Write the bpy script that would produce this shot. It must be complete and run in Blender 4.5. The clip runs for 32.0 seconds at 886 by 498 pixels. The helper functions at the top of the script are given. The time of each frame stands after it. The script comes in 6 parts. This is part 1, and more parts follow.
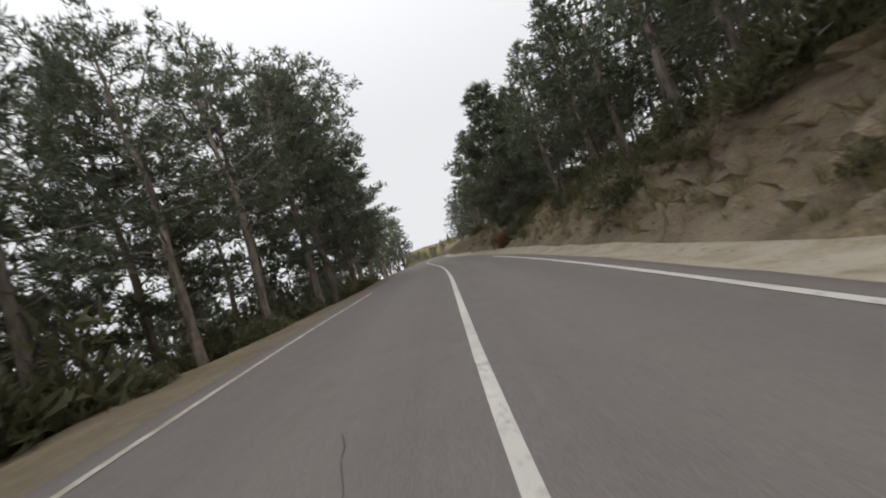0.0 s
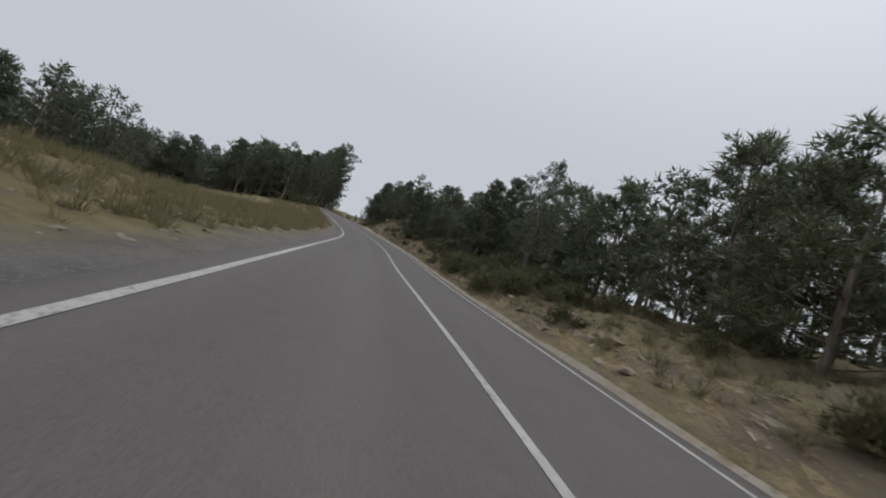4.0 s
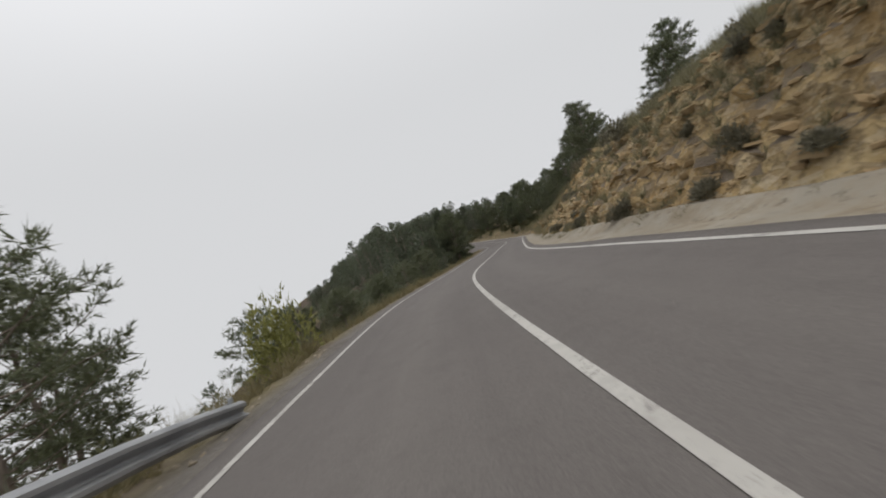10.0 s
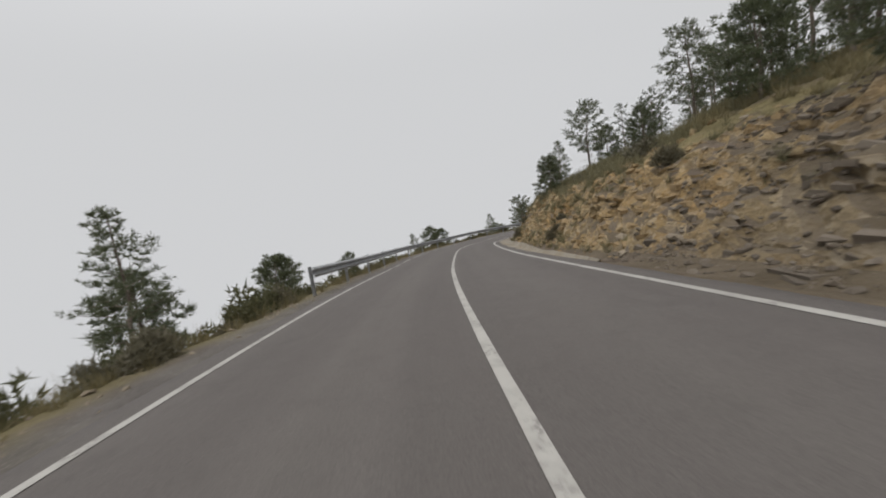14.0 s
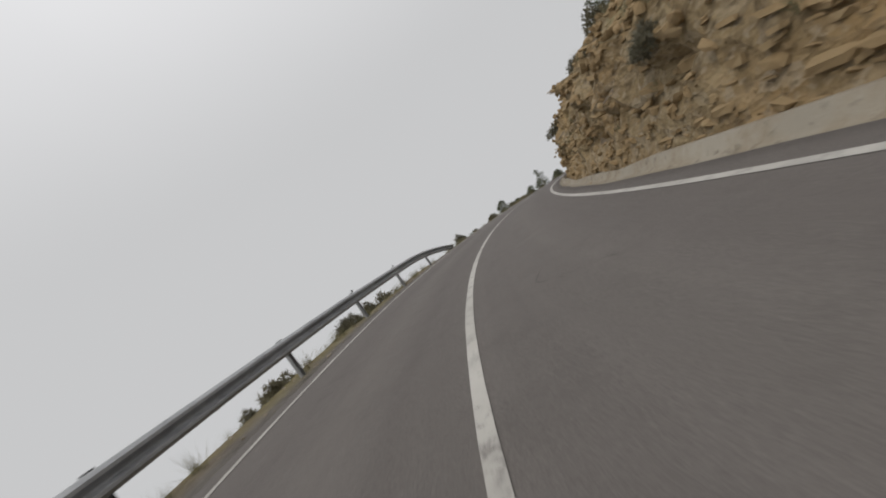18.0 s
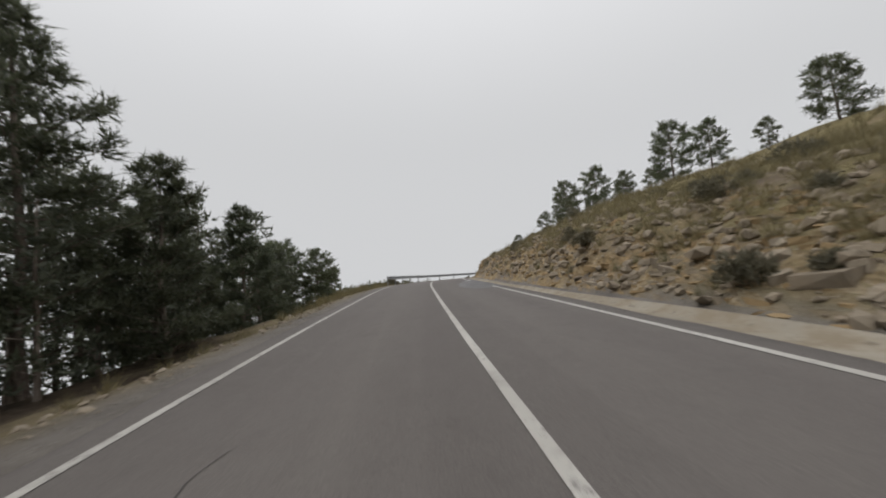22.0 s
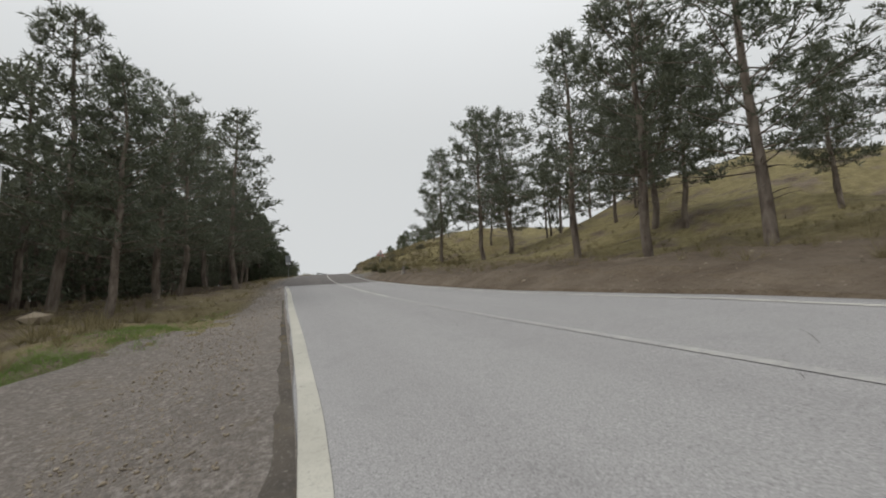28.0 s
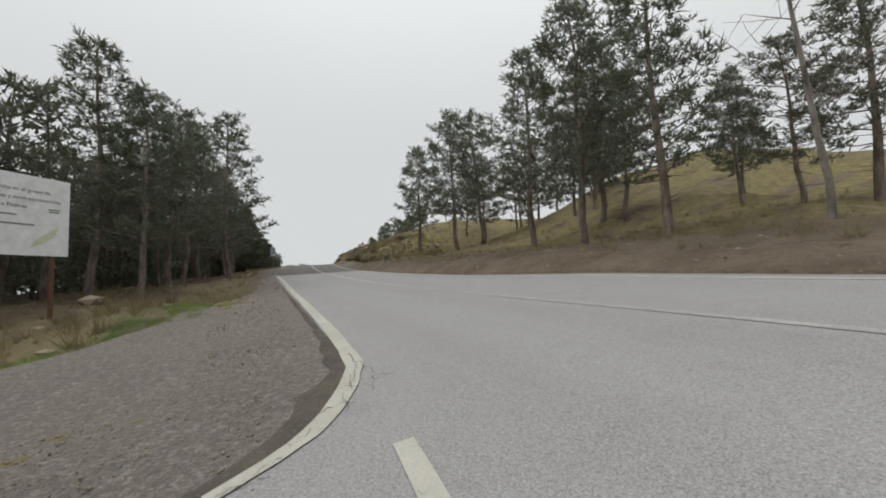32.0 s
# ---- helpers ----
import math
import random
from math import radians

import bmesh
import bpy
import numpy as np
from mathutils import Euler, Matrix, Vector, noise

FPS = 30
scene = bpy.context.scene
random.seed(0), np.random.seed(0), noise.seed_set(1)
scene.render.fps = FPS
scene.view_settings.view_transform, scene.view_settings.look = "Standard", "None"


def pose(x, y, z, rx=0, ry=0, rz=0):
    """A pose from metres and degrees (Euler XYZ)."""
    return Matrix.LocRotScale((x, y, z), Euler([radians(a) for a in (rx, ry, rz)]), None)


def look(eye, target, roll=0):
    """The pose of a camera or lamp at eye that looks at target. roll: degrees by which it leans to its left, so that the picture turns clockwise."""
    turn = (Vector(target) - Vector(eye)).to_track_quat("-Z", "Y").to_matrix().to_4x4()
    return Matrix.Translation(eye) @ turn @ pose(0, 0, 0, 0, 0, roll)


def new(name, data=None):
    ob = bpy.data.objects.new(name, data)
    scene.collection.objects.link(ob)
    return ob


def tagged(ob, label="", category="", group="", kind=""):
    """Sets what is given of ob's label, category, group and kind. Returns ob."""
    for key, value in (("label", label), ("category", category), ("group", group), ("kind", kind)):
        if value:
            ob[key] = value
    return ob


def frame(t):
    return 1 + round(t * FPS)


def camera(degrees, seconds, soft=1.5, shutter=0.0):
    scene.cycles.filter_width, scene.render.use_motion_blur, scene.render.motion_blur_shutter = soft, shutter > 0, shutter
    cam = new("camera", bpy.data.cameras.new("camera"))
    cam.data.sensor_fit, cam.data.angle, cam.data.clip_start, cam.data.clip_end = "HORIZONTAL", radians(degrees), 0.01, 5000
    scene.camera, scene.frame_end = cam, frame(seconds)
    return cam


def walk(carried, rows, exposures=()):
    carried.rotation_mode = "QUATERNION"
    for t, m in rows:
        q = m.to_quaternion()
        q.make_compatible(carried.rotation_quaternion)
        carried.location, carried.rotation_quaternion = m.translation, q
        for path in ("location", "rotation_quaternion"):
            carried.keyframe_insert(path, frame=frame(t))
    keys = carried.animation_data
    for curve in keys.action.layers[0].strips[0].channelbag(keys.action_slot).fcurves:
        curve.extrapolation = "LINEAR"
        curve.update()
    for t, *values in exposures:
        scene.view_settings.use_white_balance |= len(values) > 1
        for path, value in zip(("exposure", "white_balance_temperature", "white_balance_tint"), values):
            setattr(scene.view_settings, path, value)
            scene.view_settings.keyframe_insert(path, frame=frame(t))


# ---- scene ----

# The road's plan, from the end of the ride looking back along it: bend (1/m, every 7 m), grade (every 10 m) and crossfall (every 20 m).
BEND = [0.0317, 0.0405, 0.0474, 0.0484, 0.0364, 0.0017, -0.0022, 0.001, -0.0081, -0.0022, -0.0033, -0.0012, -0.0016, -0.0019, -0.0015, -0.0003, -0.0071,
    -0.009, -0.0051, -0.0193, -0.0346, -0.0442, -0.0258, -0.0121, -0.0149, -0.0154, -0.0101, -0.0028, -0.0007, -0.0061, -0.0074, -0.0005, -0.0168,
    -0.0341, -0.0273, -0.0197, -0.0059, -0.0058, -0.0216, -0.0057, 0.0014, -0.0037, 0.0008, 0.0011, 0.0007, 0.0189, 0.019, 0.0132, 0.0069, 0.0035,
    -0.0009, -0.0024, 0.0089, 0.0188, 0.0048, 0.0014, -0.0149, -0.0114, -0.0011, 0.004, 0.0046, 0.0028, 0.0004, -0.0017, -0.0028, -0.0031, -0.0026,
    -0.0016, -0.0003, 0.0012, 0.0027, 0.0039, 0.0048, 0.0052, 0.005, 0.0042, 0.0031, 0.0018, 0.0005]
GRADE = [0.0097, 0.0098, 0.01, 0.027, 0.0506, 0.0654, 0.0771, 0.0761, 0.0613, 0.0563, 0.0474, 0.043, 0.025, 0.0202, 0.0127, 0.0022, -0.0247, -0.0414, -0.0453,
    -0.0686, -0.0668, -0.0856, -0.0721, -0.0748, -0.0313, -0.0362, -0.0382, -0.0561, -0.0441, -0.037, -0.0442, -0.0429, -0.0243, 0.0101, 0.0272, 0.0228,
    0.036, 0.0569, 0.0733, 0.0713, 0.057, 0.0258, 0.0232, 0.0222, 0.0214, 0.0208, 0.0203, 0.02, 0.0198, 0.0197, 0.0197, 0.0199, 0.0202, 0.0203, 0.0202]
BANK = [0.1534, 0.2087, 0.085, 0.018, 0.0295, 0.0262, 0.0159, 0.0047, -0.0318, -0.0181, 0.0181, 0.0208, 0.0215, 0.0699, 0.0524, 0.0529, -0.0103, 0.0006,
    -0.0095, -0.0042, -0.061, -0.0521, -0.0291, -0.0163, -0.0092, -0.0055, -0.0037, -0.0027]
EYE, HALF_LEFT, HALF_RIGHT = 1.072, 2.99, 2.38
FOV = 96.44
# seconds, metres along the road, metres right of its middle, turn, tilt and lean in degrees
RIDE = [
    (0.0, 380.88, -0.08, -1.78, 1.59, -17.89),
    (0.5, 373.97, 0.21, -2.99, 2.60, -20.58),
    (1.0, 366.97, -0.07, -4.79, 3.61, -13.77),
    (1.5, 359.72, -0.60, -4.68, 2.40, 0.60),
    (2.0, 351.83, -0.94, -3.45, 1.90, 11.00),
    (2.5, 343.39, -1.36, -2.29, 1.65, 17.48),
    (3.0, 334.50, -1.49, -6.30, 2.24, 17.26),
    (3.5, 325.60, -1.57, -9.82, 2.48, 18.47),
    (5.5, 304.70, -1.49, -2.10, 1.99, 25.36),
    (6.0, 295.83, -0.83, 1.94, -0.50, 24.91),
    (6.5, 286.74, -0.55, -0.28, -0.32, 16.28),
    (7.0, 277.67, -0.57, -4.40, -1.04, 5.46),
    (7.5, 269.31, -0.83, -5.12, -1.81, -8.49),
    (8.0, 261.67, -1.08, -4.17, -3.19, -12.69),
    (8.5, 254.72, -0.97, -2.49, -3.41, -14.16),
    (9.0, 247.95, -0.74, -1.90, -2.62, -15.45),
    (9.5, 240.42, -0.71, -4.80, -2.44, -17.40),
    (10.0, 233.39, -0.73, -3.00, -1.42, -18.83),
    (10.5, 227.70, -0.49, -2.45, -2.07, -22.29),
    (11.0, 221.98, -0.61, -1.98, -3.52, -27.49),
    (11.5, 215.55, -0.24, -3.08, -4.48, -27.92),
    (12.0, 208.80, -0.02, -3.92, -6.46, -32.75),
    (12.5, 200.42, -0.10, -2.48, -8.07, -24.96),
    (13.0, 192.35, -0.56, -0.57, -7.37, -15.77),
    (13.5, 185.08, -0.52, -4.20, -6.84, -15.09),
    (14.0, 178.17, -0.38, -2.47, -6.13, -8.93),
    (14.5, 171.42, -0.30, -2.90, -3.40, -3.14),
    (15.0, 164.78, -0.26, -4.79, -2.65, -6.50),
    (15.5, 158.14, -0.22, -7.67, -2.80, -14.37),
    (17.5, 136.27, 0.10, 0.73, -3.25, -31.63),
    (18.0, 130.07, 0.32, -1.50, -2.59, -34.84),
    (18.5, 123.80, 0.25, -5.99, -1.55, -35.74),
    (19.0, 117.49, -0.35, -6.73, -2.23, -36.52),
    (19.5, 111.81, -0.34, -3.62, -2.98, -31.32),
    (20.0, 104.44, -0.68, -0.27, -2.00, -23.34),
    (20.5, 96.06, -0.59, -1.10, -0.85, -10.88),
    (21.0, 86.91, -0.48, -2.82, 2.51, -6.08),
    (21.5, 77.37, -0.57, -3.44, 4.38, -2.33),
    (22.0, 67.85, -0.68, -4.86, 5.30, -4.51),
    (22.5, 58.78, -0.77, -4.44, 5.76, -9.41),
    (23.0, 50.51, -0.96, -2.50, 6.71, -7.71),
    (23.5, 43.47, -1.12, -2.69, 6.65, -7.08),
    (24.0, 37.34, -1.19, -1.64, 5.17, -4.69),
    (24.5, 32.39, -1.45, -3.15, 6.26, 0.82),
    (25.0, 28.92, -1.26, -5.74, 6.62, -0.95),
    (25.5, 25.42, -1.17, -7.10, 6.64, -4.14),
    (27.5, 11.94, -2.72, -17.74, 5.65, -1.44),
    (28.0, 10.10, -3.08, -18.11, 6.22, -1.85),
    (28.5, 8.24, -3.22, -16.45, 5.54, -2.73),
    (29.0, 7.09, -3.38, -14.78, 5.33, -3.26),
    (29.5, 6.72, -3.44, -14.20, 6.58, -3.50),
    (30.0, 6.68, -3.41, -14.05, 4.48, -4.59),
    (30.5, 6.68, -3.38, -13.89, 4.52, -6.27),
    (31.0, 6.69, -3.41, -13.82, 4.49, -5.13),
    (31.5, 6.71, -3.43, -14.00, 4.58, -3.84),
    (32.0, 6.70, -3.45, -13.94, 4.68, -2.51),
]


def bends(table, s):
    """A table of rows (metres along the road, values...) read off at s: one array a column."""
    t = np.array(table, dtype=float)
    return [np.interp(s, t[:, 0], t[:, k]) for k in range(1, t.shape[1])]


ROAD_S = np.arange(-20.0, 530.0, 0.5)


def road_line():
    k = np.interp(ROAD_S, -20 + 7 * np.arange(len(BEND)), BEND)
    g = np.interp(ROAD_S, -20 + 10 * np.arange(len(GRADE)), GRADE)
    turn = np.concatenate([[0], np.cumsum(k[:-1] * 0.5)])
    mid = turn + 0.25 * k
    x = np.concatenate([[0], np.cumsum(-np.sin(mid[:-1]) * 0.5)])
    y = np.concatenate([[0], np.cumsum(np.cos(mid[:-1]) * 0.5)])
    z = np.concatenate([[0], np.cumsum(g[:-1] * 0.5)])
    return turn, x, y, z, np.interp(ROAD_S, -20 + 20 * np.arange(len(BANK)), BANK)


ROAD_TURN, ROAD_X, ROAD_Y, ROAD_Z, ROAD_BANK = road_line()


def plan(s, u, z=0.0):
    """World places of points s metres along the road, u metres right of its middle and z above its level there."""
    s, u = np.asarray(s, float), np.asarray(u, float)
    a, x, y, h, b = (np.interp(s, ROAD_S, c) for c in (ROAD_TURN, ROAD_X, ROAD_Y, ROAD_Z, ROAD_BANK))
    fall = np.where(u > 0, b - 0.085 * np.clip((14 - s) / 8, 0, 1), b)
    return np.stack([x + u * np.cos(a), y + u * np.sin(a), h + fall * np.clip(u, -5, 5) + z], -1)


def heading(s):
    return float(np.interp(s, ROAD_S, ROAD_TURN))


# right of the road: s, gutter, height of the cut, its steepness, slope of the hill above it
RIGHT_LOWER = [
    (-30, 0, 0.35, 0.4, 0.09), (20, 0, 0.35, 0.4, 0.09), (30, 0, 0.4, 0.45, 0.05), (46, 0.3, 0.45, 0.55, 0.02), (51, 0.6, 0.55, 0.6, 0.06), (58, 1.1, 0.8, 0.6, 0.32),
    (66, 1.2, 0.9, 0.7, 0.36), (78, 0.8, 1.4, 0.76, 0.36), (95, 0.6, 1.5, 0.89, 0.33), (104, 0.6, 1.6, 1.2, 0.32), (112, 0.6, 1.6, 1.74, 0.32),
    (138, 0.5, 2.2, 2.1, 0.4), (149, 0.4, 3.2, 2.4, 0.47), (156, 0.45, 3, 1.9, 0.44), (163, 0.8, 2.5, 0.95, 0.39)]
RIGHT_UPPER = [
    (186, 0.9, 2.3, 0.81, 0.34), (198, 1, 2, 1.15, 0.33), (226, 1, 3.5, 1.58, 0.29), (240, 1, 2.4, 1.17, 0.33), (256, 1, 3.4, 1.08, 0.33),
    (270, 0.9, 3, 0.76, 0.34), (282, 0.7, 2.1, 0.73, 0.33), (296, 0.3, 1.3, 0.61, 0.34), (312, 0.3, 1, 0.6, 0.27), (340, 0.3, 0.8, 0.6, 0.1),
    (360, 0.5, 1.1, 0.69, 0.16), (370, 1, 2, 0.93, 0.22), (384, 1, 2.3, 0.85, 0.22), (396, 0.8, 1.4, 0.77, 0.21), (520, 0.8, 1.6, 0.84, 0.25)]
RIGHT_SIDE = RIGHT_LOWER + RIGHT_UPPER
# left of the road: s, shoulder, slope of the next six metres, slope beyond
LEFT_SIDE = [(-30, 6.0, -0.03, -0.06), (28, 5.0, -0.03, -0.05), (38, 1.2, -0.14, -0.04), (62, 1.0, -0.16, -0.06), (80, 1.0, -0.25, -0.3),
             (92, 1.2, -0.3, -0.36), (112, 1.2, -0.26, -0.36), (121, 1.3, -0.6, -0.8), (150, 1.3, -0.75, -0.8), (160, 1.2, -0.4, -0.75), (188, 1.2, -0.34, -0.8), (240, 1.3, -0.45, -0.75),
             (264, 1.1, -0.75, -0.9), (284, 1.0, -0.55, -0.5), (300, 1.5, -0.06, -0.06), (312, 2.6, 0.04, 0.05), (324, 1.4, 0.06, 0.02), (337, 1.6, -0.04, -0.22), (352, 1.5, -0.1, -0.25), (366, 1.4, -0.12, -0.27),
             (374, 1.2, -0.2, -0.3), (390, 1.2, -0.28, -0.3), (520, 1.2, -0.28, -0.3)]


def level(s, u):
    """Height of the bare ground over the road's level at s, u metres right of its middle."""
    s, u = np.broadcast_arrays(np.asarray(s, float), np.asarray(u, float))
    gutter, cut, steep, hill = bends(RIGHT_SIDE, s)
    d = u - HALF_RIGHT - 0.35
    dip = -0.12 * np.clip(1 - np.abs(d - gutter / 2 - 0.1) / (gutter / 2 + 0.1), 0, 1)
    foot = gutter + 0.15
    rise = np.minimum(np.clip(d - foot, 0, None) * steep, cut)
    right = dip + rise + np.clip(d - foot - cut / steep, 0, 16) * hill
    right += np.interp(s, [10, 18, 27, 42, 50, 57], [0.0085, 0.009, 0.0155, 0.0145, 0.009, 0]) * np.clip(d - 4, 0, 24) ** 2
    shoulder, near, far = bends(LEFT_SIDE, s)
    e = -u - HALF_LEFT - 0.3
    left = -0.04 * np.clip(e, 0, 1) + np.clip(e - shoulder, 0, 6) * near + np.clip(e - shoulder - 6, 0, 70) * far
    beyond = -0.55 * np.clip(np.abs(u) - np.where(s < 76, 42, 27), 0, 150)
    right, left = right + beyond, left + np.where(far > -0.29, beyond, -0.55 * np.clip(-u - 45, 0, 150))
    return np.where(d > 0, right, np.where(e > 0, left, 0.0))


def ride(t, s, u, turn, tilt, lean):
    base = plan(s, u)
    a, p = heading(s) + radians(turn), radians(tilt)
    eye = Vector(base) + Vector((0, 0, EYE * math.cos(radians(lean))))
    ahead = Vector((-math.sin(a) * math.cos(p), math.cos(a) * math.cos(p), math.sin(p)))
    return t, look(eye, eye + ahead, lean)


cam = camera(FOV, 32.0, soft=1.9, shutter=0.1)
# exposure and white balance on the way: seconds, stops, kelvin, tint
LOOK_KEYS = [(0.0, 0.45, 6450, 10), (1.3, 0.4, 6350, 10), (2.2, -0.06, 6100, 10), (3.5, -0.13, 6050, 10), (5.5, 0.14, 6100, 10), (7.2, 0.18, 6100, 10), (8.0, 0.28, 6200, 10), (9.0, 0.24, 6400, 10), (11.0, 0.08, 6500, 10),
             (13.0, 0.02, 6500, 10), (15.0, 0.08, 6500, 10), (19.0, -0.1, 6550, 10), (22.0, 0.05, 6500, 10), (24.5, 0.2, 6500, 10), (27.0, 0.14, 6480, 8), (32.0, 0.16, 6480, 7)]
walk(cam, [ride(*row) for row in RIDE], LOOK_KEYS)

# ---- light: an overcast day inside a mountain cloud ----
SKY_TONE = (0.6, 0.607, 0.618)
SUN_UP, SUN_ROUND = 48.0, 200.0
world = bpy.data.worlds.new("overcast_sky")
scene.world = world
world.use_nodes = True
wn, wl = world.node_tree.nodes, world.node_tree.links
wn.clear()
sky = wn.new("ShaderNodeTexSky")
sky.sky_type, sky.sun_disc, sky.sun_elevation, sky.sun_rotation = "NISHITA", False, radians(SUN_UP), radians(SUN_ROUND)
coord, axes = wn.new("ShaderNodeTexCoord"), wn.new("ShaderNodeSeparateXYZ")
wl.new(coord.outputs["Generated"], axes.inputs[0])
height = wn.new("ShaderNodeMapRange")
height.interpolation_type = "SMOOTHSTEP"
height.inputs[1].default_value, height.inputs[2].default_value = 0.3, 1.3
wl.new(axes.outputs[2], height.inputs[0])
cloud_noise = wn.new("ShaderNodeTexNoise")
cloud_noise.inputs["Scale"].default_value, cloud_noise.inputs["Detail"].default_value = 1.6, 3.0
wl.new(coord.outputs["Generated"], cloud_noise.inputs["Vector"])
cloud = wn.new("ShaderNodeMix")
cloud.data_type = "RGBA"
cloud.inputs[6].default_value = (*SKY_TONE, 1)
cloud.inputs[7].default_value = (1.42, 1.42, 1.46, 1)
wl.new(height.outputs[0], cloud.inputs[0])
billow = wn.new("ShaderNodeMapRange")
billow.inputs[1].default_value, billow.inputs[2].default_value = 0.3, 0.7
billow.inputs[3].default_value, billow.inputs[4].default_value = 0.94, 1.06
wl.new(cloud_noise.outputs[0], billow.inputs[0])
shade = wn.new("ShaderNodeVectorMath")
shade.operation = "SCALE"
shade.inputs[0].default_value = (1.36, 1.36, 1.39)
wl.new(billow.outputs[0], shade.inputs["Scale"])
wl.new(shade.outputs[0], cloud.inputs[7])
sky_low = wn.new("ShaderNodeBackground")
sky_low.inputs[1].default_value = 0.05
wl.new(sky.outputs[0], sky_low.inputs[0])
sky_cloud = wn.new("ShaderNodeBackground")
wl.new(cloud.outputs[2], sky_cloud.inputs[0])
cover = wn.new("ShaderNodeMixShader")
thin = wn.new("ShaderNodeMapRange")
thin.inputs[3].default_value, thin.inputs[4].default_value = 1.0, 0.9
wl.new(height.outputs[0], thin.inputs[0])
wl.new(thin.outputs[0], cover.inputs[0])
wl.new(sky_low.outputs[0], cover.inputs[1])
wl.new(sky_cloud.outputs[0], cover.inputs[2])
wl.new(cover.outputs[0], wn.new("ShaderNodeOutputWorld").inputs[0])

sun = new("sun", bpy.data.lights.new("sun", "SUN"))
sun.data.energy, sun.data.angle, sun.data.color = 0.9, radians(25), (1.0, 0.96, 0.9)
sun.matrix_world = look((0, 0, 200), (60, 110, 0))
scene.view_settings.exposure = 0.0


# ---- materials ----
class Paint:
    """A node material in the making: noise, ramps and mixes in world-sized object coordinates."""

    def __init__(self, name, rough=0.9, metal=0.0, spec=0.3):
        self.mat = bpy.data.materials.new(name)
        self.mat.use_nodes = True
        self.n, self.l = self.mat.node_tree.nodes, self.mat.node_tree.links
        self.bsdf = self.n["Principled BSDF"]
        self.bsdf.inputs["Roughness"].default_value = rough
        self.bsdf.inputs["Metallic"].default_value = metal
        self.bsdf.inputs["Specular IOR Level"].default_value = spec
        self.where = self.n.new("ShaderNodeTexCoord").outputs["Object"]

    def noise(self, scale, detail=4.0, stretch=None, rough=0.6):
        t = self.n.new("ShaderNodeTexNoise")
        t.inputs["Scale"].default_value, t.inputs["Detail"].default_value, t.inputs["Roughness"].default_value = scale, detail, rough
        src = self.where
        if stretch:
            m = self.n.new("ShaderNodeMapping")
            m.inputs["Scale"].default_value = stretch
            self.l.new(self.where, m.inputs[0])
            src = m.outputs[0]
        self.l.new(src, t.inputs["Vector"])
        return t.outputs[0]

    def cells(self, scale, feature="F1", out=0, stretch=None):
        t = self.n.new("ShaderNodeTexVoronoi")
        t.feature = feature
        t.inputs["Scale"].default_value = scale
        src = self.where
        if stretch:
            m = self.n.new("ShaderNodeMapping")
            m.inputs["Scale"].default_value = stretch
            self.l.new(self.where, m.inputs[0])
            src = m.outputs[0]
        self.l.new(src, t.inputs["Vector"])
        return t.outputs[out]

    def ramp(self, fac, lo, hi):
        r = self.n.new("ShaderNodeMapRange")
        r.inputs[1].default_value, r.inputs[2].default_value = lo, hi
        self.l.new(fac, r.inputs[0])
        return r.outputs[0]

    def mix(self, fac, a, b, blend="MIX"):
        m = self.n.new("ShaderNodeMix")
        m.data_type, m.blend_type = "RGBA", blend
        for sock, v in ((m.inputs[0], fac), (m.inputs[6], a), (m.inputs[7], b)):
            if hasattr(v, "links"):
                self.l.new(v, sock)
            elif isinstance(v, tuple):
                sock.default_value = (*v, 1)
            else:
                sock.default_value = v
        return m.outputs[2]

    def attr(self, name):
        a = self.n.new("ShaderNodeAttribute")
        a.attribute_name = name
        return a.outputs["Fac"]

    def product(self, a, b):
        m = self.n.new("ShaderNodeMath")
        m.operation = "MULTIPLY"
        self.l.new(a, m.inputs[0])
        if hasattr(b, "links"):
            self.l.new(b, m.inputs[1])
        else:
            m.inputs[1].default_value = b
        return m.outputs[0]

    def chance(self):
        return self.n.new("ShaderNodeObjectInfo").outputs["Random"]

    def island(self):
        return self.n.new("ShaderNodeNewGeometry").outputs["Random Per Island"]

    def flat(self):
        g, x = self.n.new("ShaderNodeNewGeometry"), self.n.new("ShaderNodeSeparateXYZ")
        self.l.new(g.outputs["True Normal"], x.inputs[0])
        return x.outputs[2]

    def color(self, c):
        if isinstance(c, tuple):
            self.bsdf.inputs["Base Color"].default_value = (*c, 1)
        else:
            self.l.new(c, self.bsdf.inputs["Base Color"])
        return self

    def rough(self, lo, hi, fac):
        r = self.n.new("ShaderNodeMapRange")
        r.inputs[3].default_value, r.inputs[4].default_value = lo, hi
        self.l.new(fac, r.inputs[0])
        self.l.new(r.outputs[0], self.bsdf.inputs["Roughness"])
        return self

    def bump(self, fac, strength, depth):
        b = self.n.new("ShaderNodeBump")
        b.inputs["Strength"].default_value, b.inputs["Distance"].default_value = strength, depth
        self.l.new(fac, b.inputs["Height"])
        last = self.bsdf.inputs["Normal"]
        if last.links:
            self.l.new(last.links[0].from_socket, b.inputs["Normal"])
        self.l.new(b.outputs[0], last)
        return self


